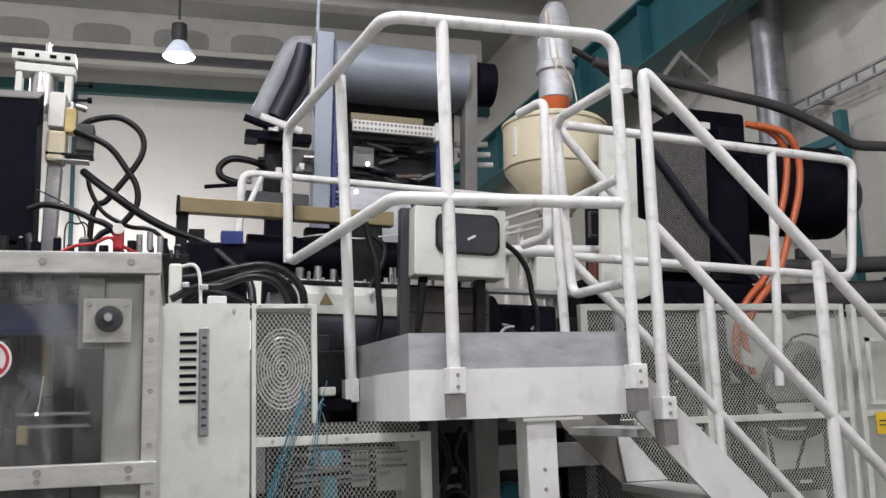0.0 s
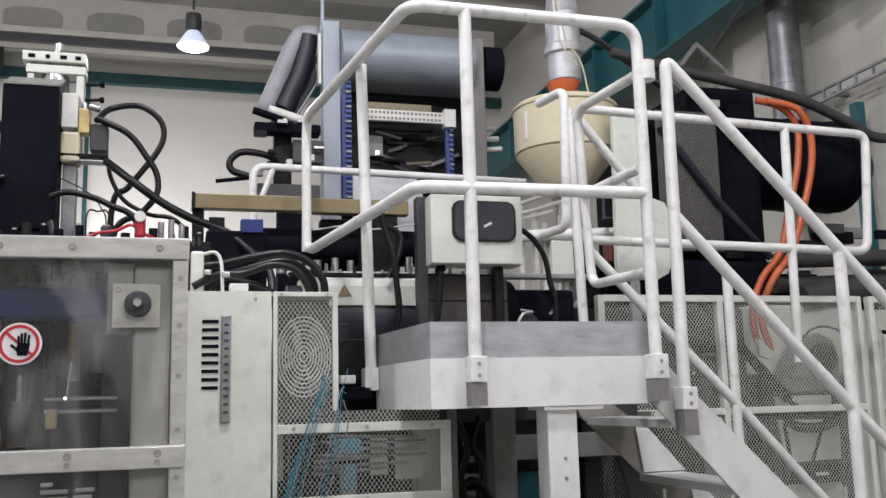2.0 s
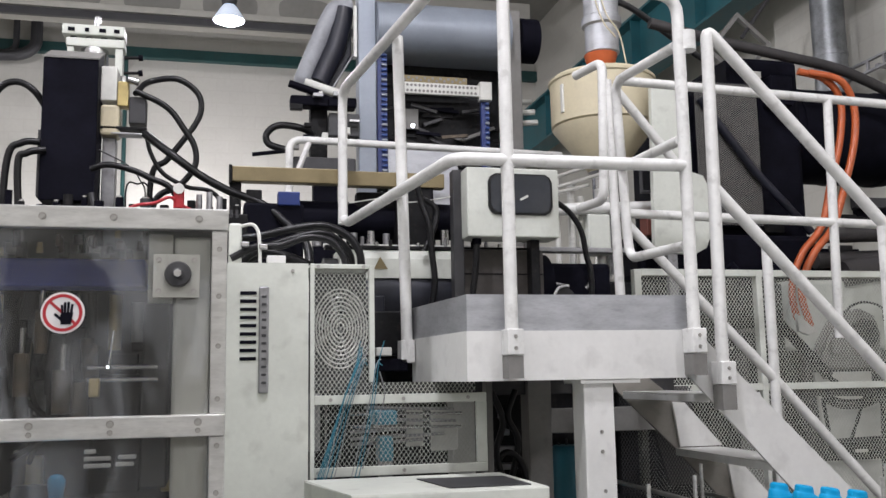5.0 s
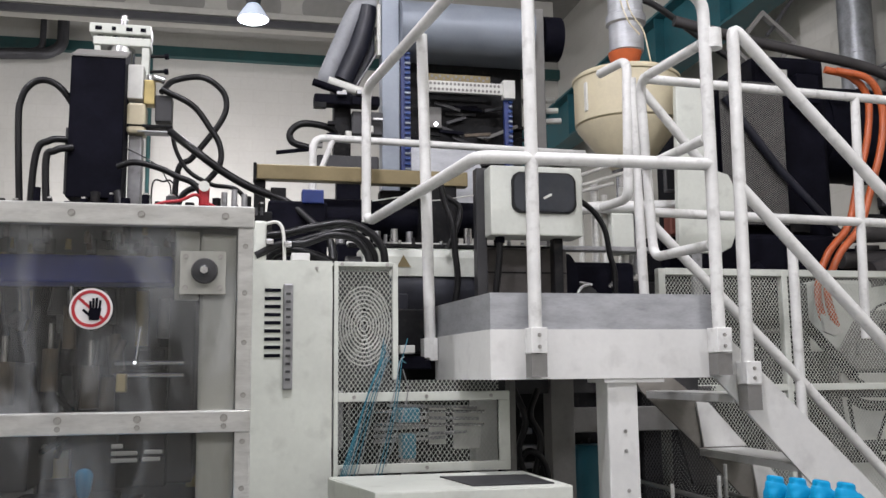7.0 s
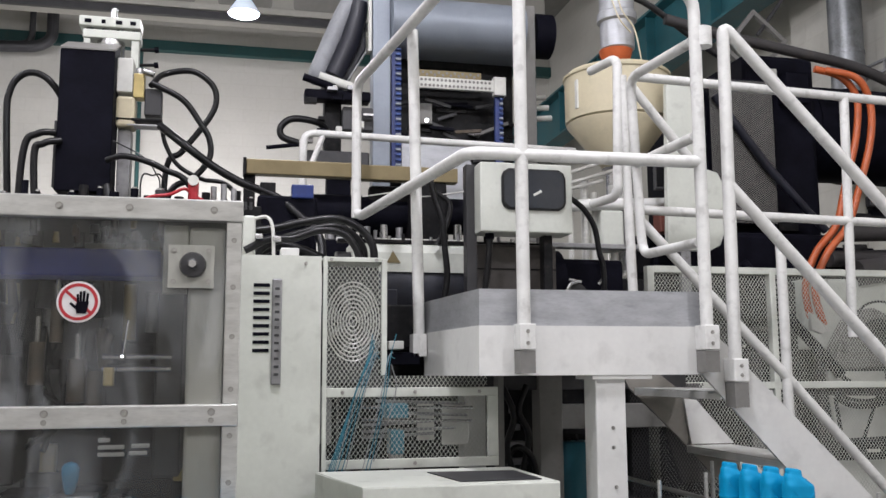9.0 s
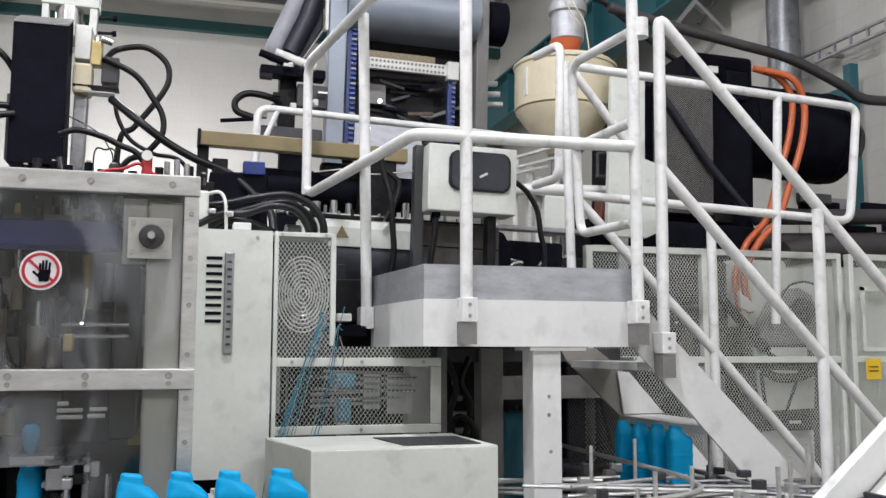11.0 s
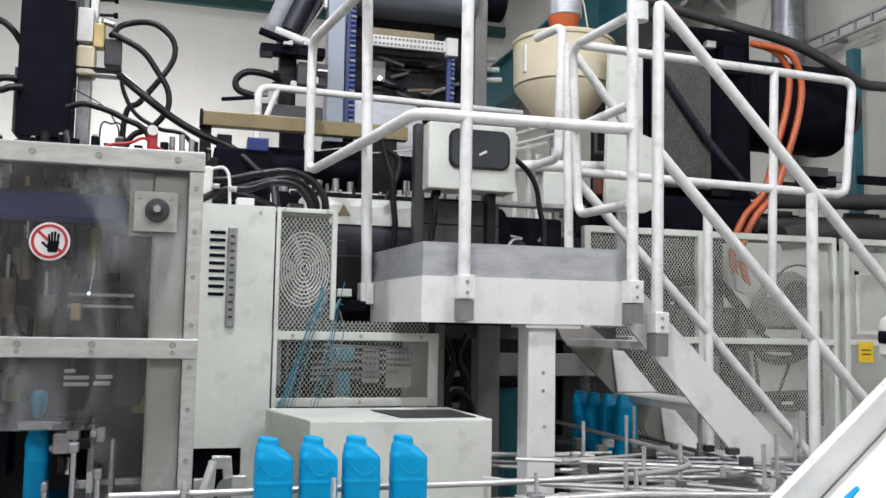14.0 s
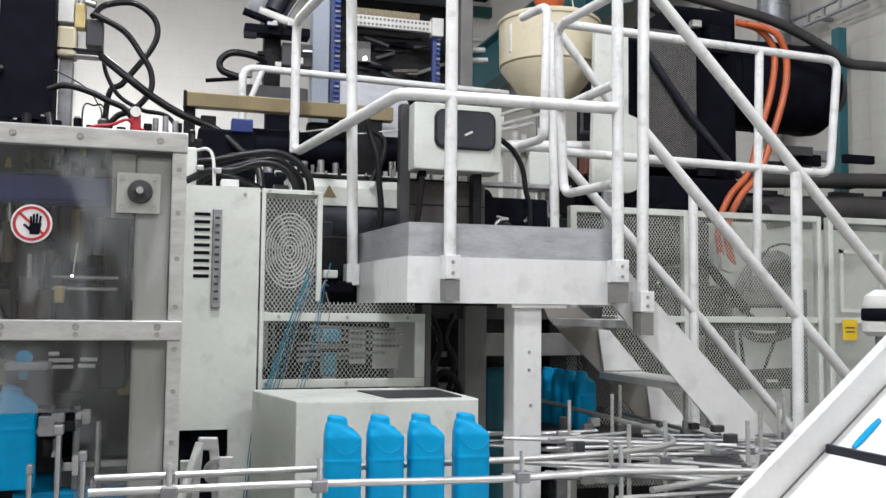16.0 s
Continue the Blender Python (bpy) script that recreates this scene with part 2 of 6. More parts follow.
def spline(pts, steps=8):
    pts = [Vector(p) for p in pts]
    e = [2 * pts[0] - pts[1]] + pts + [2 * pts[-1] - pts[-2]]
    out = []
    for i in range(1, len(e) - 2):
        p0, p1, p2, p3 = e[i - 1:i + 3]
        for s in range(steps):
            t = s / steps
            out.append(0.5 * (2 * p1 + (p2 - p0) * t + (2 * p0 - 5 * p1 + 4 * p2 - p3) * t * t + (3 * p1 - p0 - 3 * p2 + p3) * t ** 3))
    out.append(pts[-1])
    return out


def sweep(bm, pts, r, seg=10, cap=True):
    pts = [Vector(p) for p in pts]
    n = len(pts)
    tang = [(pts[min(i + 1, n - 1)] - pts[max(i - 1, 0)]).normalized() for i in range(n)]
    up = Vector((0, 0, 1)) if abs(tang[0].z) < 0.9 else Vector((1, 0, 0))
    u = tang[0].cross(up).normalized()
    rings = []
    for i in range(n):
        u = (u - tang[i] * u.dot(tang[i])).normalized()
        v = tang[i].cross(u)
        rings.append([bm.verts.new(pts[i] + (u * math.cos(k * math.tau / seg) + v * math.sin(k * math.tau / seg)) * r) for k in range(seg)])
    for a, b in zip(rings, rings[1:]):
        for k in range(seg):
            bm.faces.new((a[k], a[(k + 1) % seg], b[(k + 1) % seg], b[k]))
    if cap:
        bm.faces.new(rings[0][::-1])
        bm.faces.new(rings[-1])
    return bm


def tube(pts, r, seg=12, corner=0.0, curve=False):
    bm = bmesh.new()
    if curve:
        pts = spline(pts)
    elif corner:
        pts = round_corners(pts, corner)
    return sweep(bm, pts, r, seg)


def add_cyl(bm, a, b, r, seg=20, r2=None):
    a, b = Vector(a), Vector(b)
    tmp = bmesh.new()
    bmesh.ops.create_cone(tmp, cap_ends=True, segments=seg, radius1=r, radius2=r if r2 is None else r2, depth=(b - a).length)
    q = (b - a).to_track_quat("Z", "Y")
    merge(bm, tmp, Matrix.LocRotScale((a + b) / 2, q, None))
    return bm


def cyl(a, b, r, seg=20, r2=None):
    return add_cyl(bmesh.new(), a, b, r, seg, r2)


def lathe(profile, seg=28, axis_at=(0, 0, 0)):
    """Turned body about z from rows of (radius, height)."""
    bm = bmesh.new()
    ax = Vector(axis_at)
    rings = [[bm.verts.new(ax + Vector((r * math.cos(k * math.tau / seg), r * math.sin(k * math.tau / seg), z))) for k in range(seg)] for r, z in profile]
    for a, b in zip(rings, rings[1:]):
        for k in range(seg):
            bm.faces.new((a[k], a[(k + 1) % seg], b[(k + 1) % seg], b[k]))
    bm.faces.new(rings[0][::-1])
    bm.faces.new(rings[-1])
    bmesh.ops.recalc_face_normals(bm, faces=bm.faces)
    return bm


def diamond_mesh(x0, x1, z0, z1, y, pitch_x, pitch_z, w, depth=0.0015):
    """Expanded metal: two families of slanting strands between x0..x1 and z0..z1, in the plane y."""
    bm = bmesh.new()
    k = pitch_z / pitch_x
    for sgn, off in ((1, 0.0), (-1, 0.0008)):
        c = z0 - k * (x1 - x0) - pitch_z
        while c < z1 + k * (x1 - x0) + pitch_z:
            pts = []
            for x in (x0, x1):
                pts.append((x, c + sgn * k * (x - x0)))
            (xa, za), (xb, zb) = pts
            c += pitch_z
            if max(za, zb) <= z0 or min(za, zb) >= z1:
                continue
            def cut(z):
                return xa + (z - za) * (xb - xa) / (zb - za)
            for lim, under in ((z0, True), (z1, False)):
                if (za < lim) == under and (za - lim) * (zb - lim) < 0:
                    xa, za = cut(lim), lim
                elif (zb < lim) == under and (za - lim) * (zb - lim) < 0:
                    xb, zb = cut(lim), lim
            d = Vector((xb - xa, 0, zb - za))
            if d.length < 0.004:
                continue
            s = Vector((-d.z, 0, d.x)).normalized() * w / 2
            a, b = Vector((xa, y + off, za)), Vector((xb, y + off, zb))
            back = Vector((0, depth, 0))
            q = [bm.verts.new(p) for p in (a - s, b - s, b + s, a + s, a - s + back, b - s + back, b + s + back, a + s + back)]
            for f in ((0, 1, 2, 3), (7, 6, 5, 4), (0, 4, 5, 1), (2, 6, 7, 3)):
                bm.faces.new([q[i] for i in f])
    return bm


def bolt_mesh(r=0.008, h=0.005):
    bm = bmesh.new()
    add_cyl(bm, (0, 0, 0), (0, -0.0015, 0), r * 1.45, 12)
    add_cyl(bm, (0, -0.0015, 0), (0, -h, 0), r, 6)
    me = bpy.data.meshes.new("bolt")
    bm.to_mesh(me)
    bm.free()
    me.materials.append(BOLTSTEEL)
    return me


BOLT = bolt_mesh(0.0058, 0.005)
SMALLBOLT = bolt_mesh(0.0042, 0.004)


def bolt(parent, at, me=None):
    ob = new("bolt", me or BOLT)
    ob.parent = parent
    ob.location = Vector(at) - parent.matrix_world.translation
    return ob


def structure(name, bm, material, label, category):
    return tagged(link(name, bm, material), label, category, kind="structure")

# ---- hall ----
XL, XR, YN, YF, ZC = -7.0, 5.4, -6.0, 14.5, 7.4
structure("floor", boxes(((XL - 0.3, YN - 0.3, -0.2), (XR + 0.3, YF + 0.3, 0))), FLOORPAINT, "worn grey concrete factory floor", "floor")
structure("ceiling", boxes(((XL - 0.3, YN - 0.3, ZC), (XR + 0.3, YF + 0.3, ZC + 0.2))), CEILPAINT, "grey-beige concrete slab ceiling with dark recesses", "ceiling")
structure("wall_far", boxes(((XL - 0.3, YF, 0), (XR + 0.3, YF + 0.3, ZC))), WALLPAINT, "cream painted hall wall with faint block courses", "wall")
structure("wall_right", boxes(((XR, YN, 0), (XR + 0.3, YF, ZC))), WALLPAINT, "cream painted hall side wall", "wall")
structure("wall_left", boxes(((XL - 0.3, YN, 0), (XL, YF, ZC))), WALLPAINT, "cream painted hall side wall", "wall")
structure("wall_near", boxes(((XL - 0.3, YN - 0.3, 0), (XR + 0.3, YN, ZC))), WALLPAINT, "cream painted hall wall", "wall")

# teal band along the far wall, dark rail and ribs above it
structure("wall_band", boxes(((XL, YF - 0.12, 6.43), (XR, YF, 6.60)), bevel=0.01), DARKTEAL, "dark teal steel beam along the far wall", "beam")
structure("wall_rail", boxes(((XL, 12.36, 6.24), (XR - 0.9, 12.44, 6.34)), bevel=0.008), DARKGREY, "dark steel service rail under the ceiling beam", "rail")


def high_bay_lamp(x, y, z, power=None):
    top = thing("high_bay_lamp", (x, y, z), "high bay ceiling lamp with glowing glass reflector, switched on", "lamp", "hall ceiling lamps")
    part("cap", lathe([(0.03, 0.36), (0.075, 0.34), (0.08, 0.22), (0.07, 0.17), (0.05, 0.16)]), DARKGREY, top, smooth=True)
    part("reflector", lathe([(0.06, 0.16), (0.09, 0.12), (0.145, 0.03), (0.155, 0.0), (0.145, 0.0), (0.085, 0.11), (0.04, 0.14)]), LAMPSHADE, top, smooth=True)
    part("lens", lathe([(0.02, -0.035), (0.10, -0.025), (0.145, 0.002), (0.13, 0.015), (0.02, 0.025)]), LAMPGLASS, top, smooth=True)
    part("hook", cyl((0, 0, 0.40), (0, 0, ZC - z), 0.012, 8), DARKGREY, top)
    return top


LAMPS = [(0.25, 9.1, 5.06, 190), (-4.5, 8.0, 5.2, 260), (-3.2, 2.2, 5.9, 500), (0.35, 1.35, 6.2, 770), (-3.4, -2.8, 5.9, 420), (0.9, -2.6, 5.9, 240), (3.6, -2.0, 5.9, 500)]
for x, y, z, power in LAMPS:
    high_bay_lamp(x, y, z)
    data = bpy.data.lights.new("bay_light", "POINT")
    data.energy, data.shadow_soft_size, data.color = power, 0.15, (0.965, 0.95, 1.02)
    ob = new("bay_light", data)
    ob.location = (x, y, z - 0.06)

# ---- work platform ----
DECK = 1.615
FY = 2.64
platform = thing("work_platform", (1.3, 3.1, 0.0), "white painted steel work platform with grey toe boards", "platform")


def put(name, bm, material, parent, label="", smooth=False):
    """A part given in world places."""
    bmesh.ops.transform(bm, matrix=Matrix.Translation(-(parent.location + (parent.parent.location if parent.parent else Vector()))), verts=bm.verts)
    return part(name, bm, material, parent, label, smooth)


put("fascia", prism([(0.935, FY), (1.66, FY), (1.66, FY + 0.008), (0.94, FY + 0.008)], "z", 1.463, DECK), OFFWHITE, platform)
put("side_fascia", prism([(0.935, FY), (0.885, 3.22), (0.892, 3.22), (0.942, FY + 0.006)], "z", 1.463, DECK), OFFWHITE, platform)
put("deck", prism([(0.94, FY + 0.01), (1.66, FY + 0.01), (1.66, 4.0), (0.80, 4.0), (0.89, 3.22)], "z", DECK - 0.03, DECK - 0.004), MIDGREY, platform)
put("toe_board", prism([(0.938, FY + 0.004), (1.672, FY + 0.004), (1.672, FY + 0.010), (0.944, FY + 0.010)], "z", DECK, 1.727), DECKGREY, platform, "dull grey sheet metal toe board")
put("side_toe_board", prism([(0.938, FY + 0.004), (0.885, 3.22), (0.891, 3.22), (0.944, FY + 0.010)], "z", DECK, 1.727), DECKGREY, platform, "dull grey sheet metal toe board")
put("leg", boxes(((1.315, FY + 0.02, 0.0), (1.415, FY + 0.12, 1.455)), bevel=0.004), OFFWHITE, platform)
put("leg", boxes(((1.20, 3.9, 0.0), (1.30, 4.0, 1.455)), bevel=0.004), OFFWHITE, platform)
put("leg_plate", boxes(((1.30, FY + 0.005, 1.450), (1.50, FY + 0.15, 1.462))), OFFWHITE, platform)
put("cross_beam", boxes(((0.95, FY + 0.10, 1.465), (1.66, FY + 0.18, 1.58))), MIDGREY, platform)
for dx, dz in ((1.35, 1.30), (1.35, 1.24), (1.355, 1.12)):
    bolt(platform, (dx + 0.02, FY + 0.02, dz), SMALLBOLT)

# ---- guard rail of the platform ----
RY = 2.6
R = 0.0205
rail = thing("guard_rail", (1.3, RY, DECK), "white painted tubular steel guard rail round the platform", "railing")
put("top_rail", tube([(0.715, 3.84, 2.135), (0.715, 3.84, 2.73), (0.880, RY, 2.73), (1.672, RY, 2.725), (1.672, RY, 1.545)], R, 14, 0.075), WHITE, rail, smooth=True)
put("mid_rail", tube([(0.717, 3.84, 2.16), (0.732, 3.80, 2.137), (0.895, RY, 2.14), (1.672, RY, 2.145)], R, 14, 0.05), WHITE, rail, smooth=True)
put("post", tube([(1.066, RY, 1.545), (1.066, RY, 2.73)], R, 14), WHITE, rail, smooth=True)
put("post", tube([(0.862, 3.19, 1.545), (0.832, 3.16, 2.73)], R, 14), WHITE, rail, smooth=True)
for x, y in ((1.066, RY), (1.672, RY)):
    put("bracket", boxes(((x - 0.022, FY - 0.066, 1.54), (x + 0.030, FY, 1.618)), bevel=0.003), WHITE, rail)
    put("socket", boxes(((x - 0.020, FY - 0.062, 1.470), (x + 0.028, FY - 0.002, 1.538))), MIDGREY, rail, "grey steel post socket")
    for dz in (1.595, 1.56):
        bolt(rail, (x + 0.004, FY - 0.066, dz), SMALLBOLT)
put("bracket", boxes(((0.835, 3.17, 1.53), (0.885, 3.24, 1.61)), bevel=0.002), WHITE, rail)
put("clamp", cyl((1.700, RY, 2.535), (1.700, RY, 2.60), 0.03, 16), WHITE, rail, smooth=True)

# swing gate between platform and stair
gate = thing("swing_gate", (1.68, 2.8, DECK), "white tubular swing gate, half open", "gate")
put("gate_frame", tube([(1.668, 2.62, 2.555), (1.625, 3.01, 2.555), (1.662, 3.03, 1.895), (1.668, 2.62, 1.885)], 0.0175, 12, 0.06), WHITE, gate, smooth=True)
put("gate_bar", tube([(1.668, 2.62, 2.235), (1.64, 3.02, 2.23)], 0.0175, 12), WHITE, gate, smooth=True)
put("hinge_post", tube([(1.708, 2.66, 1.56), (1.708, 2.66, 2.52)], 0.010, 10), DULLSTEEL, gate, smooth=True)
rear_gate = thing("rear_gate_rail", (1.7, 3.3, DECK), "white tubular hand rail loop at the rear of the platform", "railing")
put("loop", tube([(1.669, 3.50, 2.742), (1.705, 3.3, 2.738), (1.690, 3.3, 2.165), (1.655, 3.48, 2.163)], 0.019, 12, 0.05), WHITE, rear_gate, smooth=True)
put("post", tube([(1.722, 3.3, 2.66), (1.745, 3.3, 1.62)], 0.019, 12), WHITE, rear_gate, smooth=True)
put("brace", tube([(1.76, 3.32, 2.64), (2.03, 3.34, 2.34)], 0.019, 12), WHITE, rear_gate, smooth=True)

# ---- stair ----
stair = thing("steel_stair", (2.4, 2.9, 0.0), "white painted steel stair with wide stringers", "stairs")


put("stringer", prism([(1.655, 1.610), (1.707, 1.610), (3.346, 0.0), (3.053, 0.0), (1.674, 1.463), (1.655, 1.463)], "y", FY + 0.004, FY + 0.016), OFFWHITE, stair)
# grey stringer with white plates: its shaded and lit patches put into colour
put("far_stringer", prism([(1.70, 1.46), (1.86, 1.46), (1.99, 1.36), (2.322, 0.989), (3.21, 0.0), (3.10, 0.0), (2.19, 0.936), (1.955, 1.191), (1.726, 1.409)], "y", 3.33, 3.342), STRINGERSHADE, stair, "far stringer coloured grey-beige for its shaded part")
for i in range(4):
    dx, dz = 0.2275 * i, -0.232 * i
    put("step_plate", prism([(1.95 + dx, 1.365 + dz), (2.003 + dx, 1.361 + dz), (2.159 + dx, 1.190 + dz), (1.976 + dx, 1.190 + dz)], "y", 3.316, 3.327), OFFWHITE, stair, "white plate for a lit patch of the far stringer")
for i in range(6):
    z = 1.41 - i * 0.224
    x = 1.74 + i * 0.213
    put("tread", boxes(((x, FY + 0.018, z - 0.006), (x + 0.19, 3.314, z)), ((x, FY + 0.018, z - 0.028), (x + 0.006, 3.314, z - 0.0065)), ((x + 0.184, FY + 0.018, z - 0.028), (x + 0.19, 3.314, z - 0.0065)), bevel=0.001), OFFWHITE, stair)

srail = thing("stair_rail", (1.77, RY, 1.45), "white painted tubular stair hand rail", "railing")
KH = (1.961 - 2.601) / (2.406 - 1.784)
put("hand_rail", tube([(1.765, RY, 1.45), (1.775, RY, 2.615), (3.35, RY, 2.615 + KH * (3.35 - 1.775))], R, 14, 0.035), WHITE, srail, smooth=True)
put("knee_rail", tube([(1.775, RY, 2.07), (3.35, RY, 2.07 + KH * (3.35 - 1.775))], R, 14), WHITE, srail, smooth=True)
put("post", tube([(2.395, RY, 0.85), (2.400, RY, 1.96)], R, 14), WHITE, srail, smooth=True)
put("post", tube([(3.05, RY, 0.25), (3.05, RY, 1.28)], R, 14), WHITE, srail, smooth=True)
x = 1.768
put("bracket", boxes(((x - 0.022, FY - 0.066, 1.44), (x + 0.030, FY, 1.512)), bevel=0.003), WHITE, srail)
put("socket", boxes(((x - 0.020, FY - 0.062, 1.36), (x + 0.028, FY - 0.002, 1.438))), MIDGREY, srail, "grey steel post socket")
for dz in (1.49, 1.46):
    bolt(srail, (x + 0.004, FY - 0.066, dz), SMALLBOLT)
frail = thing("far_stair_rail", (2.3, 3.3, 0.5), "white painted tubular stair hand rail of the far side", "railing")
put("knee_rail", tube([(1.79, 3.33, 2.08), (2.42, 3.33, 1.447), (3.30, 3.33, 0.513)], R, 14), WHITE, frail, smooth=True)
put("post", tube([(2.42, 3.33, 0.9), (2.42, 3.33, 2.0)], R, 14), WHITE, frail, smooth=True)

# ---- guard rails behind ----
back = thing("rear_guard_rail", (2.9, 3.55, DECK), "white painted tubular guard rail beside the extruder drive", "railing")
put("loop", tube([(1.88, 3.55, 2.75), (3.385, 3.55, 2.71), (3.33, 3.55, 2.135), (1.88, 3.55, 2.16)], 0.0205, 12, 0.06), WHITE, back, smooth=True)
put("post", tube([(2.93, 3.55, 2.72), (2.90, 3.55, 1.62)], 0.0205, 12), WHITE, back, smooth=True)
back2 = thing("rear_walkway_rail", (1.3, 4.82, 1.6), "white painted tubular rail along the rear walkway", "railing")
put("top_rail", tube([(0.555, 4.82, 0.0), (0.555, 4.82, 2.755), (2.10, 4.82, 2.725)], 0.0205, 12, 0.07), WHITE, back2, smooth=True)
put("brace", tube([(0.66, 4.82, 2.74), (0.60, 4.82, 2.58)], 0.016, 10), WHITE, back2, smooth=True)

# ---- electrical cabinet with mesh side ----
CY = 2.96
cab = thing("electrical_cabinet", (0.5, 3.1, 0.0), "light grey-green steel cabinet with vent slots and mesh window", "cabinet")
put("door", prism([(0.208, 1.855), (0.488, 1.855), (0.488, 0.2), (0.398, 0.2), (0.398, 1.03), (0.236, 1.03), (0.236, 0.2), (0.208, 0.2)], "y", CY, CY + 0.02), CREAM, cab)
put("body", boxes(((0.208, CY + 0.022, 0.2), (0.228, CY + 0.398, 1.84)), ((0.208, CY + 0.40, 0.2), (0.488, CY + 0.42, 1.85)), ((0.478, CY + 0.022, 0.2), (0.488, CY + 0.40, 1.85)), ((0.208, CY + 0.022, 1.842), (0.70, CY + 0.42, 1.852))), CREAM, cab)
for i in range(9):
    z = 1.757 - i * 0.0263
    put("vent_slot", boxes(((0.270, CY - 0.003, z - 0.0055), (0.322, CY + 0.001, z + 0.0055)), bevel=0.001), BLACK, cab)
put("sight_strip", boxes(((0.329, CY - 0.012, 1.437), (0.361, CY - 0.001, 1.778)), bevel=0.005), DULLSTEEL, cab, "dull steel slotted strip")
for i in range(12):
    z = 1.745 - i * 0.025
    bm = bmesh.new()
    add_box(bm, (0.338, CY - 0.016, z - 0.004), (0.353, CY - 0.0125, z + 0.004), 0.001)
    put("slot", bm, DARKGREY, cab)
bolt(cab, (0.437, CY, 1.83), SMALLBOLT)
put("mesh_frame", boxes(((0.494, CY - 0.004, 0.9), (0.508, CY + 0.014, 1.855)), ((0.688, CY - 0.004, 1.465), (0.706, CY + 0.014, 1.850)), ((0.508, CY - 0.004, 1.838), (0.688, CY + 0.014, 1.854)), bevel=0.002), CREAM, cab)
put("mesh_rail", boxes(((0.508, CY - 0.002, 1.395), (1.085, CY + 0.012, 1.425)), ((0.508, CY - 0.002, 1.165), (1.085, CY + 0.012, 1.195)), ((1.048, CY - 0.002, 1.195), (1.085, CY + 0.012, 1.395)), bevel=0.002), CREAM, cab)
put("mesh_panel", diamond_mesh(0.508, 0.688, 1.425, 1.838, CY + 0.004, 0.0145, 0.0205, 0.0017), CREAM, cab, "expanded metal mesh")
put("mesh_panel", diamond_mesh(0.688, 1.048, 1.425, 1.463, CY + 0.004, 0.0145, 0.0205, 0.0017), CREAM, cab, "expanded metal mesh")
# strands thinner here, imitating the platform's shade on the lower mesh
put("mesh_panel", diamond_mesh(0.508, 1.048, 1.195, 1.395, CY + 0.004, 0.0150, 0.0210, 0.0010), CREAM, cab, "expanded metal mesh")
for x, z in ((0.56, 1.41), (0.80, 1.41), (1.02, 1.41), (0.52, 1.18), (0.80, 1.18), (0.52, 1.845), (0.67, 1.845)):
    bolt(cab, (x, CY - 0.003, z), SMALLBOLT)
put("cap_plate", boxes(((0.355, CY + 0.01, 1.856), (0.415, CY + 0.08, 1.882)), bevel=0.003), OFFWHITE, cab)

# ---- clear guard of the mould station ----
GY = 2.03
guard = thing("machine_guard", (-0.2, GY, 0.0), "clear plastic machine guard in an aluminium frame", "machine guard")
put("top_bar", boxes(((-1.3, GY - 0.012, 1.812), (0.224, GY + 0.02, 1.860)), bevel=0.003), ALU, guard)
put("middle_bar", boxes(((-1.3, GY - 0.012, 1.361), (0.222, GY + 0.02, 1.408)), bevel=0.003), ALU, guard)
put("post", boxes(((0.188, GY - 0.006, 0.6), (0.222, GY + 0.02, 1.361)), ((0.188, GY - 0.006, 1.408), (0.222, GY + 0.02, 1.812)), bevel=0.003), ALU, guard)
sheet = put("clear_sheet", boxes(((-1.29, GY + 0.004, 1.400), (0.192, GY + 0.009, 1.82))), ACRYLIC, guard, "scratched clear plastic sheet")
sheet.visible_shadow = False
sheet2 = put("clear_sheet", prism([(-1.29, 1.37), (0.192, 1.37), (0.192, 0.62), (-0.01, 0.62), (-0.01, 1.195), (-1.29, 1.195)], "y", GY + 0.004, GY + 0.009), ACRYLIC, guard, "scratched clear plastic sheet")
sheet2.visible_shadow = False
put("top_cover", boxes(((-1.3, GY + 0.02, 1.845), (0.224, CY - 0.02, 1.857))), MIDGREY, guard)

put("side_sheet", boxes(((0.212, GY + 0.022, 0.6), (0.218, CY - 0.012, 1.843))), CREAM, guard)

# unseen lamp added on the floor behind the machine to brighten the far wall
work = thing("work_lamp", (0.3, 12.6, 0.0), "unseen added lamp that brightens the far wall", "lamp")
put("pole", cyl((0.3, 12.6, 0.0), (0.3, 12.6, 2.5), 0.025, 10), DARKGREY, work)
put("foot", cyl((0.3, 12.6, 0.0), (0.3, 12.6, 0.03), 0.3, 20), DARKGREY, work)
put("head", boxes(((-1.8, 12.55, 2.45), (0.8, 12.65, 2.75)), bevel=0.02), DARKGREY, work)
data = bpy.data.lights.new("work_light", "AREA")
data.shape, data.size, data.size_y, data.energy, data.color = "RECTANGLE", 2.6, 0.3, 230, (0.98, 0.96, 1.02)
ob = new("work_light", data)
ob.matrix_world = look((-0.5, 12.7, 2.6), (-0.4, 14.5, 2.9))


def hose(name, pts, r, material, label, category="hose", seg=10):
    """A bent hose or cable as one thing, standing at its first point."""
    at = Vector(pts[0])
    ob = link(name, tube([Vector(p) - at for p in pts], r, seg, curve=True), material, smooth=True)
    ob.location = at
    return tagged(ob, label, category)


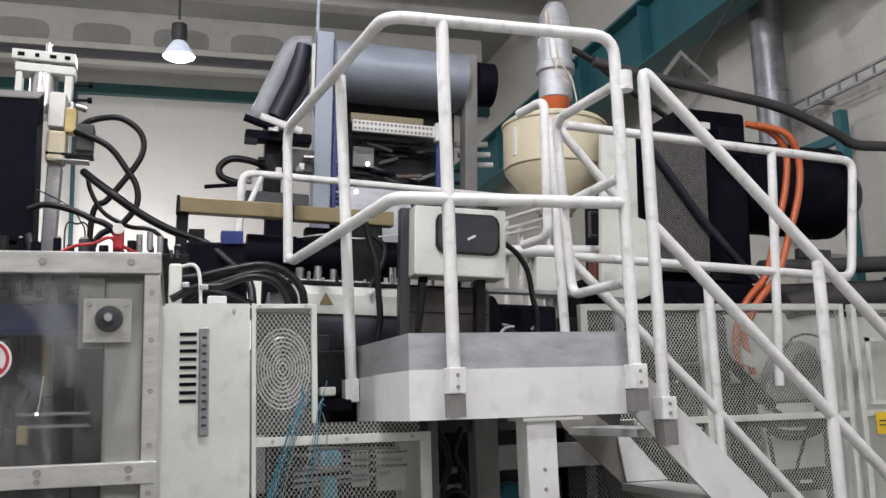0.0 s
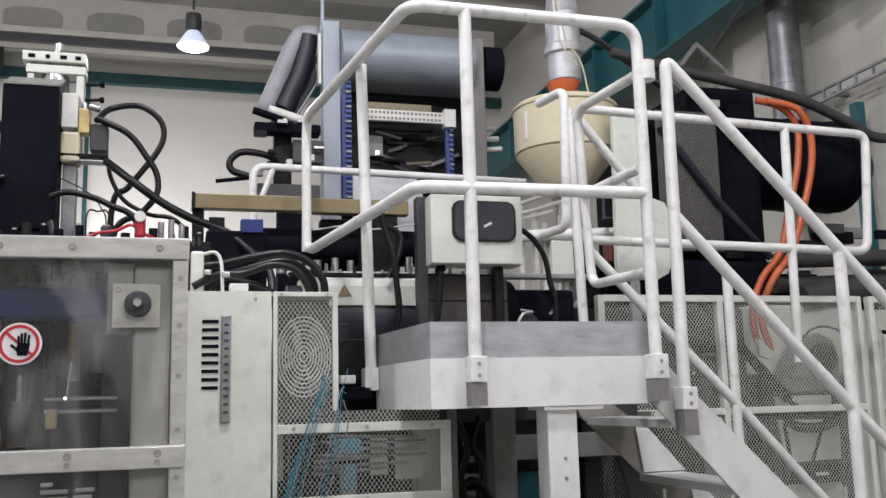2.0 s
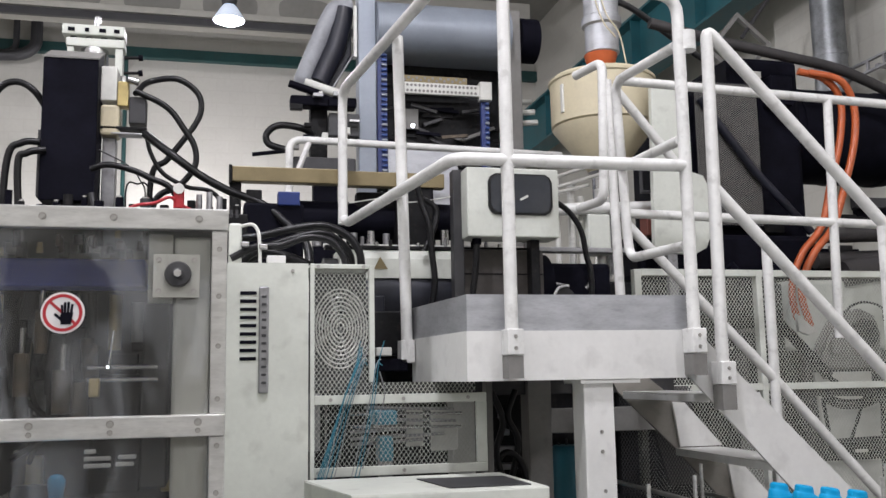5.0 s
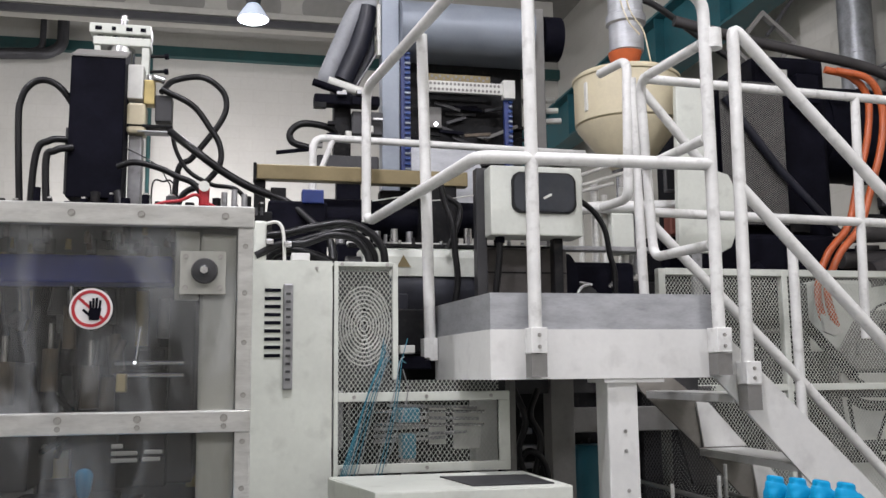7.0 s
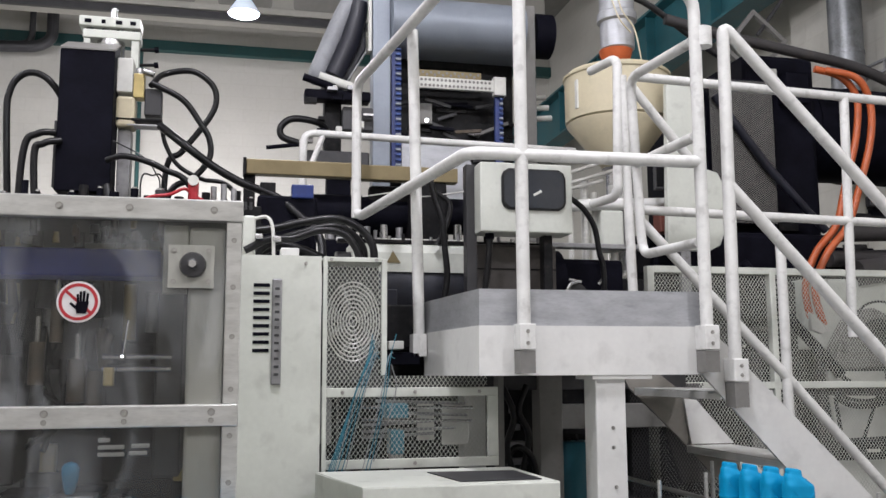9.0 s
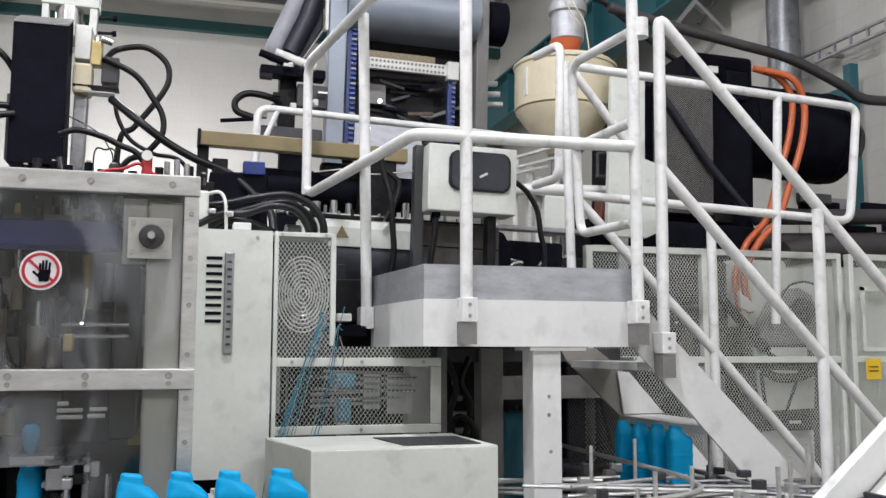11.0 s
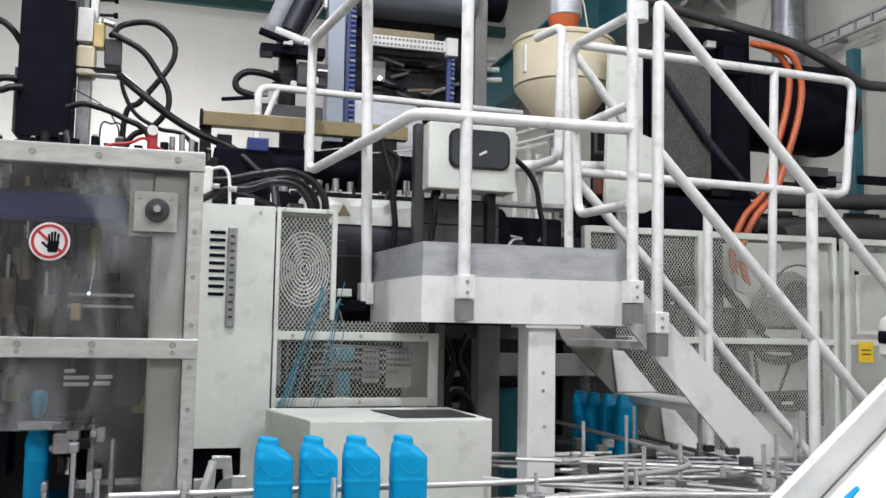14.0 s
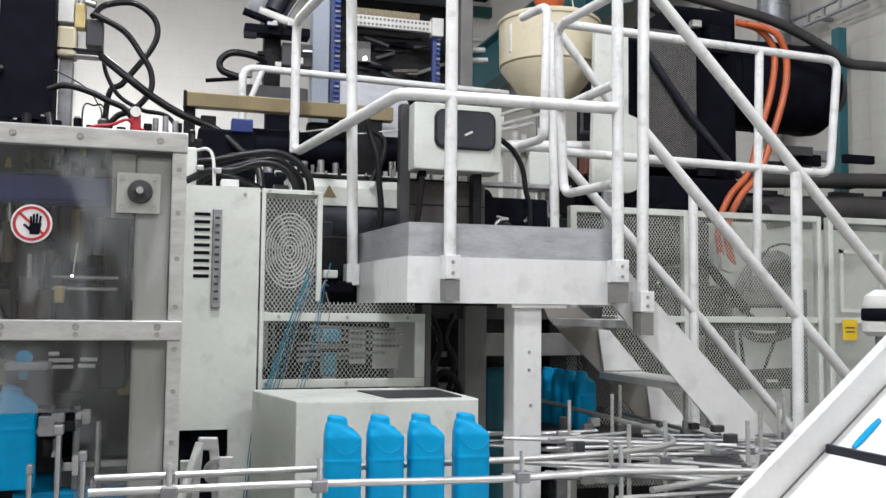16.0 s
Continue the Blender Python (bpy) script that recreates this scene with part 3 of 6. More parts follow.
# guard details: fixing screws, knob on its plate, prohibition sign
for x in (0.16, -0.02, -0.165, -0.42, -0.7, -0.98):
    bolt(guard, (x, GY - 0.012, 1.836))
for x in (0.165, -0.015, -0.175, -0.45, -0.75, -1.05):
    bolt(guard, (x, GY - 0.012, 1.392))
    bolt(guard, (x, GY - 0.012, 1.374), SMALLBOLT)
for z in (1.77, 1.665, 1.555, 1.44, 1.34, 1.24, 1.12):
    bolt(guard, (0.205, GY - 0.006, z), SMALLBOLT)
plate = put("knob_plate", boxes(((0.064, GY - 0.002, 1.662), (0.163, GY + 0.003, 1.758)), bevel=0.001), PILLARGREY, guard, "grey-cream plate")
knob = put("knob", lathe([(0.028, 0.0), (0.029, 0.006), (0.026, 0.016), (0.012, 0.018), (0.012, 0.026), (0.008, 0.03)], 24), DARKGREY, guard, "round dark grey knob", True)
knob.matrix_local = Matrix.Translation((0.117 - guard.location.x, -0.003, 1.713)) @ pose(0, 0, 0, 90, 0, 0)
knob.data.transform(Matrix.Translation(guard.location))
screw = put("knob_screw", cyl((0.117, GY - 0.037, 1.713), (0.117, GY - 0.030, 1.713), 0.009, 6), STEEL, guard, "bright steel nut")
for dx in (0.076, 0.151):
    for dz in (1.676, 1.745):
        bolt(guard, (dx, GY - 0.002, dz), SMALLBOLT)


def disc(r0, r1, y, cx, cz, thick=0.0012, seg=48):
    bm = bmesh.new()
    ring = []
    for rr in (r0, r1):
        for yy in (y, y - thick):
            ring.append([bm.verts.new((cx + rr * math.cos(a * math.tau / seg), yy, cz + rr * math.sin(a * math.tau / seg))) for a in range(seg)])
    a, b, c, d = ring
    for k in range(seg):
        j = (k + 1) % seg
        for p, q in ((a, b), (b, d), (d, c), (c, a)):
            bm.faces.new((p[k], p[j], q[j], q[k]))
    bmesh.ops.recalc_face_normals(bm, faces=bm.faces)
    return bm


SX, SZ = -0.119, 1.629
sign = thing("prohibition_sign", (SX, GY + 0.002, SZ), "round white sticker, red ring and slash over black palm symbol", "sign")
put("face", cyl((SX, GY + 0.003, SZ), (SX, GY + 0.0005, SZ), 0.0445, 48), SIGNWHITE, sign)
put("ring", disc(0.0335, 0.0400, GY + 0.0002, SX, SZ), RED, sign, "red ring")
bm = boxes(((-0.034, -0.0012, -0.003), (0.034, 0, 0.003)))
bmesh.ops.transform(bm, matrix=Matrix.Translation((SX, GY + 0.0006, SZ)) @ pose(0, 0, 0, 0, 42, 0), verts=bm.verts)
put("slash", bm, RED, sign, "red diagonal bar")
bm = prism([(-0.011, -0.024), (0.009, -0.024), (0.013, -0.004), (0.014, 0.002), (-0.010, 0.002), (-0.013, -0.006)], "y", -0.001, 0)
for i, (x, h, t) in enumerate(((-0.0085, 0.016, 4), (-0.003, 0.022, 1), (0.003, 0.023, -2), (0.0095, 0.018, -6))):
    tmp = boxes(((-0.0024, -0.001, 0), (0.0024, 0, h)))
    merge(bm, tmp, Matrix.Translation((x, 0, 0.0015)) @ pose(0, 0, 0, 0, -t, 0))
tmp = boxes(((-0.0028, -0.001, 0), (0.0028, 0, 0.019)))
merge(bm, tmp, Matrix.Translation((-0.010, 0, -0.014)) @ pose(0, 0, 0, 0, -48, 0))
bmesh.ops.transform(bm, matrix=Matrix.Translation((SX + 0.008, GY - 0.0014, SZ - 0.001)), verts=bm.verts)
put("palm_symbol", bm, BLACK, sign, "black open palm symbol")

# ---- mould station behind the clear guard ----
press = thing("mould_press", (-0.3, 2.5, 0.0), "dark blow moulding press with steel tie bars and a blue beam", "machine")
# dark plate added at the back so the interior looks shaded
put("frame_plate", boxes(((-1.25, 2.86, 0.05), (0.20, 2.93, 1.83)), bevel=0.004), DARK, press)
put("blue_beam", boxes(((-1.2, 2.20, 1.703), (0.035, 2.32, 1.768)), bevel=0.006), BLUEPLATE, press, "blue painted cross beam")
put("platen", boxes(((-0.62, 2.32, 1.0), (-0.47, 2.80, 1.70)), bevel=0.006), DARKGREY, press)
put("platen", boxes(((0.02, 2.36, 1.22), (0.085, 2.80, 1.68)), bevel=0.006), DARKGREY, press)
put("mould_half", boxes(((-0.47, 2.36, 1.21), (-0.30, 2.72, 1.52)), bevel=0.006), DARKGREY, press)
put("mould_half", boxes(((-0.10, 2.38, 1.21), (0.02, 2.72, 1.50)), bevel=0.006), DARK, press)
put("pillar", boxes(((0.107, 2.043, 0.05), (0.187, 2.12, 1.80)), bevel=0.008), PILLARGREY, press, "grey-cream pillar")
for z in (1.516, 1.486):
    put("tie_bar", cyl((-0.105, 2.34, z), (0.060, 2.34, z), 0.0065, 12), STEEL, press, smooth=True)
# short pale bars at about z 1.30
for x0, x1, z in ((-0.102, -0.041, 1.300), (-0.025, 0.017, 1.302), (-0.102, -0.041, 1.283), (-0.030, 0.012, 1.285), (-0.102, -0.075, 1.317)):
    put("guide_pin", boxes(((x0, 2.30, z - 0.005), (x1, 2.312, z + 0.005)), bevel=0.003), NYLON, press, "short pale bar")
# steel ball and glowing dot added to imitate a white glint
put("ball_knob", lathe([(0.001, -0.009), (0.006, -0.007), (0.009, 0.0), (0.006, 0.007), (0.001, 0.009)], 16, (-0.042, 2.20, 1.514)), STEEL, press, "polished steel ball added for a white glint", True)
put("bright_lens", cyl((-0.042, 2.191, 1.515), (-0.042, 2.187, 1.515), 0.0032, 12), WHITEGLOW, press, "small glowing dot for a white glint")
put("bright_rod", cyl((-0.041, 2.20, 1.518), (-0.034, 2.22, 1.60), 0.003, 8), STEEL, press, smooth=True)
for x, z0, z1, mt in ((-0.40, 1.56, 1.69, STEEL), (-0.24, 1.58, 1.70, DULLSTEEL), (-0.05, 1.56, 1.70, BRASS), (-0.15, 1.64, 1.70, STEEL), (-0.33, 1.60, 1.70, BRASS), (0.005, 1.58, 1.68, DULLSTEEL)):
    put("valve", cyl((x, 2.40, z0), (x, 2.40, z1), 0.016, 12), mt, press, smooth=True)
for x in (-0.37, -0.28, -0.18, -0.08, 0.03):
    put("fitting", cyl((x, 2.41, 1.795), (x, 2.41, 1.835), 0.013, 10), STEEL, press, smooth=True)
put("lamp_bracket", boxes(((-0.083, 2.19, 1.447), (-0.060, 2.22, 1.490)), bevel=0.004), BRASS, press, "brass coloured block")
put("lower_block", boxes(((-0.075, 2.30, 1.05), (-0.03, 2.42, 1.19)), bevel=0.005), BLACK, press)
put("lower_block", boxes(((-0.32, 2.30, 1.05), (-0.225, 2.42, 1.20)), bevel=0.005), BLACK, press)
put("lower_sheet", boxes(((-0.06, 2.26, 0.70), (0.11, 2.27, 1.05)), bevel=0.001), MIDGREY, press)
put("knob_backing", boxes(((0.052, 2.046, 1.650), (0.105, 2.060, 1.805)), bevel=0.003), PILLARGREY, press)
put("white_lip", boxes(((-0.02, 2.24, 1.035), (0.10, 2.26, 1.048)), bevel=0.002), NYLON, press)
put("blue_tray", boxes(((-0.16, 2.20, 0.90), (0.16, 2.50, 0.985)), bevel=0.006), BLUE, press, "blue plastic tray edge")

rng = random.Random(21)
for i in range(46):
    x, y, z = rng.uniform(-1.1, 0.09), rng.uniform(2.45, 2.82), rng.choice([rng.uniform(1.42, 1.69), rng.uniform(1.0, 1.36), rng.uniform(1.78, 1.83)])
    w, h = rng.uniform(0.008, 0.06), rng.uniform(0.01, 0.07)
    put("machine_detail", boxes(((x - w, y, z - h), (x + w, y + 0.04, z + h)), bevel=0.003), rng.choice([DARK, DARK, DULLSTEEL, DARKGREY, MIDGREY, BRASS, BLACK, NYLON]), press)
for i in range(9):
    x, z = rng.uniform(-1.0, 0.05), rng.uniform(1.45, 1.68)
    put("pipe", tube([(x, 2.5, z), (x + rng.uniform(-0.1, 0.1), 2.48, z - 0.1), (x + rng.uniform(-0.15, 0.15), 2.5, z - 0.22)], 0.008, 8, curve=True), rng.choice([DULLSTEEL, RUBBER, DARK, RUBBER]), press, smooth=True)

for i in range(34):
    x, y, z = rng.uniform(-0.48, 0.04), rng.uniform(2.12, 2.19), rng.uniform(1.775, 1.822)
    w, h = rng.uniform(0.004, 0.012), rng.uniform(0.008, 0.022)
    put("fitting", cyl((x, y, z - h), (x, y, z + h), w, 12, w * rng.uniform(0.6, 1.0)), rng.choice([STEEL, DARK, BRASS, DARK, BROWN, DULLSTEEL, BROWN, BROWN]), press, smooth=True)
for i in range(30):
    x, y, z = rng.uniform(-0.50, -0.09), rng.uniform(2.30, 2.38), rng.uniform(1.42, 1.68)
    w, h = rng.uniform(0.006, 0.026), rng.uniform(0.012, 0.06)
    put("machine_detail", cyl((x, y + 0.03, z - h), (x + rng.uniform(-0.02, 0.02), y + 0.03, z + h), w, 14, w * rng.uniform(0.5, 1.0)), rng.choice([BROWN, BROWN, DARK, DARK, DARKGREY, DARK]), press, smooth=True)
for x, z, r in ((-0.15, 1.46, 0.022), (-0.24, 1.50, 0.018), (-0.34, 1.47, 0.024), (-0.20, 1.60, 0.015)):
    put("pneumatic_cylinder", cyl((x, 2.26, z - 0.05), (x, 2.26, z + 0.05), r, 18), BROWN, press, "oily brown cylinder", True)
    put("piston_rod", cyl((x, 2.26, z + 0.05), (x, 2.26, z + 0.11), r * 0.35, 10), STEEL, press, smooth=True)

# ---- black drive box and its frame on top of the machine ----
servo = thing("drive_housing", (-0.36, 3.65, 1.86), "matt black upright drive housing with pale sloping lid", "machine housing")
put("case", prism([(3.58, 2.16), (3.74, 2.16), (3.74, 2.79), (3.58, 2.715)], "x", -0.462, -0.262, 0.004), BLACK, servo)
put("lid", prism([(3.577, 2.716), (3.743, 2.794), (3.743, 2.800), (3.577, 2.722)], "x", -0.464, -0.260), MIDGREY, servo, "pale grey sloping lid")
put("foot", prism([(-0.42, 1.86), (-0.27, 1.86), (-0.28, 2.16), (-0.40, 2.16)], "y", 3.60, 3.72, 0.006), DARK, servo)
put("side_box", boxes(((-0.478, 3.62, 2.18), (-0.464, 3.70, 2.44)), bevel=0.002), DARKGREY, servo)
slide = thing("cylinder_frame", (-0.28, 3.8, 1.86), "pale metal frame carrying a chrome air cylinder", "machine frame")
put("crosshead", boxes(((-0.415, 3.765, 2.832), (-0.19, 3.86, 2.868)), bevel=0.004), CREAM, slide)
put("upper_plate", boxes(((-0.43, 3.76, 2.880), (-0.19, 3.86, 2.922)), bevel=0.004), CREAM, slide)
for x, w in ((-0.395, 0.013), (-0.335, 0.008), (-0.275, 0.013), (-0.220, 0.011)):
    put("slot", boxes(((x - w, 3.757, 2.892), (x + w, 3.7605, 2.908)), bevel=0.001), BLACK, slide)
for x in (-0.39, -0.33, -0.27, -0.215):
    put("spacer", cyl((x, 3.80, 2.866), (x, 3.80, 2.882), 0.016, 12), DARKGREY, slide, smooth=True)
put("eye_bolt", cyl((-0.30, 3.81, 2.912), (-0.30, 3.81, 2.975), 0.012, 10), STEEL, slide, smooth=True)
put("cylinder", cyl((-0.31, 3.82, 2.660), (-0.31, 3.82, 2.840), 0.055, 24), STEEL, slide, "chrome cylinder", True)
put("side_bar", boxes(((-0.225, 3.77, 2.660), (-0.195, 3.82, 2.831)), bevel=0.003), CREAM, slide)
put("side_bar", boxes(((-0.41, 3.77, 2.660), (-0.385, 3.82, 2.831)), bevel=0.003), CREAM, slide)
put("nylon_block", boxes(((-0.262, 3.66, 2.580), (-0.202, 3.76, 2.720)), bevel=0.004), NYLON, slide, "white nylon block")
put("brass_block", boxes(((-0.200, 3.66, 2.560), (-0.158, 3.72, 2.660)), bevel=0.004), BRASS, slide, "yellow brass valve block")
put("cream_block", boxes(((-0.262, 3.66, 2.440), (-0.190, 3.76, 2.565)), bevel=0.012), IVORY, slide, "cream plastic block")
put("column", boxes(((-0.255, 3.70, 1.86), (-0.205, 3.78, 2.440)), bevel=0.004), DULLSTEEL, slide)
put("manifold", boxes(((-0.155, 3.66, 2.490), (-0.09, 3.74, 2.600)), bevel=0.005), DARKGREY, slide)
put("bracket", boxes(((-0.26, 3.66, 2.465), (-0.085, 3.72, 2.477)), bevel=0.002), DARK, slide)
put("bracket", boxes(((-0.22, 3.66, 2.445), (-0.10, 3.72, 2.453)), bevel=0.002), DULLSTEEL, slide)
put("fitting", cyl((-0.16, 3.65, 2.665), (-0.12, 3.65, 2.655), 0.014, 10), STEEL, slide, smooth=True)
put("fitting", cyl((-0.18, 3.68, 2.660), (-0.18, 3.68, 2.685), 0.013, 10), STEEL, slide, smooth=True)

HB = "thick black rubber hydraulic hose in a loose loop"
hose("hydraulic_hose", [(-0.13, 3.65, 2.61), (-0.09, 3.75, 2.69), (0.02, 3.75, 2.71), (0.10, 3.75, 2.66), (0.12, 3.75, 2.59), (0.09, 3.75, 2.51), (-0.01, 3.75, 2.37), (-0.07, 3.75, 2.29), (-0.08, 3.75, 1.87)], 0.0125, RUBBER, HB)
hose("hydraulic_hose", [(-0.13, 3.65, 2.62), (-0.01, 3.65, 2.56), (0.06, 3.65, 2.47), (0.10, 3.65, 2.40), (0.10, 3.65, 2.32), (0.04, 3.65, 2.24), (-0.05, 3.65, 2.17), (-0.09, 3.65, 1.87)], 0.0125, RUBBER, HB)
hose("hydraulic_hose", [(-0.10, 3.68, 2.46), (0.01, 3.55, 2.35), (0.12, 3.55, 2.27), (0.23, 3.55, 2.21), (0.36, 3.55, 2.16), (0.45, 3.50, 2.08), (0.52, 3.42, 1.99), (0.53, 3.35, 1.86)], 0.016, RUBBER, "thick black rubber hydraulic hose sloping down to the cabinet")
hose("hydraulic_hose", [(-0.27, 3.52, 2.27), (-0.21, 3.50, 2.285), (-0.13, 3.50, 2.27), (-0.06, 3.50, 2.24), (0.04, 3.50, 2.17), (0.10, 3.48, 1.87)], 0.012, RUBBER, HB)
hose("hydraulic_hose", [(-0.09, 3.70, 2.46), (-0.07, 3.70, 2.38), (-0.02, 3.70, 2.30), (0.07, 3.70, 2.25), (0.20, 3.70, 2.20), (0.30, 3.70, 1.87)], 0.009, RUBBER, "thin black rubber hose")
hose("hydraulic_hose", [(-0.44, 3.74, 2.50), (-0.50, 3.70, 2.60), (-0.56, 3.70, 2.645), (-0.62, 3.70, 2.635), (-0.66, 3.70, 2.57), (-0.665, 3.70, 2.43), (-0.63, 3.70, 1.87)], 0.0135, RUBBER, HB)
hose("hydraulic_hose", [(-0.45, 3.62, 2.39), (-0.53, 3.60, 2.38), (-0.58, 3.60, 2.30), (-0.59, 3.60, 1.87)], 0.0135, RUBBER, HB)
hose("hydraulic_hose", [(-0.44, 3.57, 2.35), (-0.50, 3.55, 2.33), (-0.53, 3.55, 2.27), (-0.50, 3.55, 1.87)], 0.0135, RUBBER, HB)
hose("thin_cable", [(-0.26, 3.62, 2.37), (-0.15, 3.60, 2.31), (-0.10, 3.60, 2.25), (-0.08, 3.60, 2.17), (-0.11, 3.60, 1.87)], 0.003, RUBBER, "thin black sensor cable", "cable", 6)
hose("thin_cable", [(0.02, 3.55, 1.87), (-0.06, 3.58, 2.20), (-0.11, 3.60, 2.235), (-0.15, 3.58, 2.20), (-0.13, 3.55, 1.87)], 0.0035, RUBBER, "thin black cable in a small loop", "cable", 6)
hose("hydraulic_hose", [(-0.27, 3.56, 2.18), (-0.24, 3.52, 2.06), (-0.20, 3.50, 1.99), (-0.12, 3.46, 1.87)], 0.02, RUBBER, HB)

# valve bank on the guard's roof
bank = thing("valve_bank", (0.0, 3.3, 1.86), "row of dark hydraulic valves with steel fittings", "valves")
put("rail", boxes(((-0.9, 3.30, 1.862), (0.30, 3.42, 2.075)), bevel=0.004), DARK, bank)
rng = random.Random(4)
for i in range(18):
    x = -0.62 + i * 0.052 + rng.uniform(-0.010, 0.010)
    h = rng.uniform(0.02, 0.085)
    w = rng.uniform(0.010, 0.020)
    put("valve", cyl((x, 3.33, 2.075), (x, 3.33, 2.075 + h), w, 10), rng.choice([DARK, DARK, BLACK, DARKGREY]), bank, smooth=True)
    if i % 2:
        put("cap", cyl((x, 3.33, 2.075 + h), (x, 3.33, 2.082 + h), w * 0.7, 10), STEEL, bank, smooth=True)
for x, z in ((0.13, 2.09), (0.165, 2.10), (0.20, 2.085)):
    put("coupling", cyl((x, 3.27, z - 0.02), (x, 3.27, z + 0.045), 0.011, 10), DULLSTEEL, bank, smooth=True)
put("red_switch", boxes(((0.042, 3.25, 2.075), (0.078, 3.29, 2.168)), bevel=0.012), RED, bank, "red switch block with pale lens")
put("switch_lens", cyl((0.060, 3.249, 2.150), (0.060, 3.240, 2.150), 0.019, 16), NYLON, bank, "pale round lens")
put("pale_connector", boxes(((0.232, 3.05, 1.86), (0.275, 3.12, 2.0)), bevel=0.008), CREAM, bank, "pale connector block")
for x in (0.240, 0.258):
    put("pin", cyl((x, 3.055, 2.02), (x, 3.055, 2.045), 0.005, 8), DARKGREY, bank)
hose("red_cable", [(-0.14, 3.26, 2.06), (-0.08, 3.25, 2.088), (-0.02, 3.25, 2.098), (0.03, 3.25, 2.12), (0.06, 3.26, 2.10), (0.12, 3.27, 2.07)], 0.006, RED, "red cable lying on the valves", "cable", 8)
hose("pale_cable", [(0.27, 3.06, 1.99), (0.31, 3.05, 1.995), (0.33, 3.04, 1.96), (0.335, 3.03, 1.86)], 0.006, NYLON, "cream cable bent into the cabinet", "cable", 8)
blk1 = thing("dark_motor", (0.42, 3.45, 1.86), "black motor block with blue terminal box", "motor")
put("case", boxes(((0.29, 3.52, 1.86), (0.52, 3.68, 2.16)), bevel=0.01), BLACK, blk1)
put("fin_block", boxes(((0.30, 3.54, 2.16), (0.36, 3.62, 2.215)), bevel=0.004), DARK, blk1)
put("terminal_box", boxes(((0.42, 3.51, 2.15), (0.505, 3.58, 2.205)), bevel=0.004), CHAINBLUE, blk1, "blue terminal box")
CH = "black hydraulic hose bundled over the cabinet"
hose("cabinet_hose", [(0.24, 3.10, 1.90), (0.26, 3.10, 1.95), (0.34, 3.10, 1.965), (0.44, 3.10, 1.99), (0.55, 3.10, 2.005), (0.63, 3.10, 1.975), (0.675, 3.10, 1.92), (0.685, 3.10, 1.86)], 0.014, RUBBER, CH)
hose("cabinet_hose", [(0.27, 3.15, 1.86), (0.31, 3.15, 1.91), (0.42, 3.15, 1.955), (0.54, 3.15, 1.985), (0.61, 3.15, 1.96), (0.65, 3.15, 1.91), (0.655, 3.15, 1.86)], 0.014, RUBBER, CH)
hose("cabinet_hose", [(0.24, 3.05, 1.88), (0.32, 3.05, 1.92), (0.40, 3.05, 1.925), (0.49, 3.05, 1.955), (0.57, 3.05, 1.945), (0.61, 3.05, 1.90), (0.625, 3.05, 1.86)], 0.013, RUBBER, CH)
hose("cabinet_hose", [(0.25, 3.18, 1.87), (0.30, 3.2, 1.90), (0.36, 3.2, 1.92), (0.45, 3.2, 1.90), (0.52, 3.2, 1.87)], 0.02, RUBBER, CH)
for x, z in ((0.285, 1.925), (0.345, 1.918)):
    c = tagged(link("hose_coupling", boxes(((-0.014, -0.012, -0.009), (0.014, 0.012, 0.009)), bevel=0.004), STEEL), "bright steel hose coupling", "coupling", "hose couplings")
    c.location = (x, 3.03, z)

# fan behind the mesh
fan = thing("cooling_fan", (0.60, 3.06, 1.2), "cooling fan with round wire guard behind the mesh", "fan")
put("housing", boxes(((0.506, 3.10, 1.43), (0.70, 3.14, 1.84)), bevel=0.003), DARKGREY, fan)
put("opening", cyl((0.60, 3.092, 1.66), (0.60, 3.099, 1.66), 0.055, 28), BLACK, fan, "dark fan opening")
for i in range(9):
    r = 0.014 + i * 0.0105
    put("guard_ring", sweep(bmesh.new(), [(0.60 + 0.92 * r * math.cos(a * math.tau / 36), 3.02, 1.645 + 1.35 * r * math.sin(a * math.tau / 36)) for a in range(37)], 0.0023, 6, False), ALU, fan, smooth=True)
for a in (20, 110, 200, 290):
    put("guard_spoke", cyl((0.60, 3.03, 1.645), (0.60 + 0.088 * math.cos(math.radians(a)), 3.05, 1.645 + 0.13 * math.sin(math.radians(a))), 0.003, 6), DULLSTEEL, fan)
put("hub", cyl((0.60, 3.05, 1.64), (0.60, 3.09, 1.64), 0.022, 20), DARKGREY, fan)
for i in range(7):
    a = i * math.tau / 7
    bm = boxes(((0.02, -0.002, -0.018), (0.088, 0.002, 0.018)))
    bmesh.ops.transform(bm, matrix=Matrix.Translation((0.60, 3.085, 1.64)) @ pose(0, 0, 0, 0, math.degrees(a), 0) @ pose(0, 0, 0, 28, 0, 0), verts=bm.verts)
    put("blade", bm, MIDGREY, fan)
put("foot", boxes(((0.56, 3.07, 0.05), (0.64, 3.13, 1.44))), DARK, fan)

# ---- extruder ----
ext = thing("extruder", (1.2, 4.0, 0.6), "blow moulding extruder barrel in bright sheet cover with black heaters", "machine")
put("barrel", cyl((0.70, 3.95, 1.86), (1.22, 3.95, 1.86), 0.125, 40), BARRELGREY, ext, "dark blue-grey barrel", True)
put("upper_cover", prism([(3.818, 1.902), (3.818, 1.985), (3.832, 2.018), (3.87, 2.030), (4.06, 2.030), (4.06, 1.902)], "x", 0.70, 1.215), CREAM, ext, "cream heat shield over the barrel")
put("cover_rail", boxes(((0.64, 3.85, 2.031), (1.60, 3.90, 2.046)), bevel=0.002), DARK, ext)
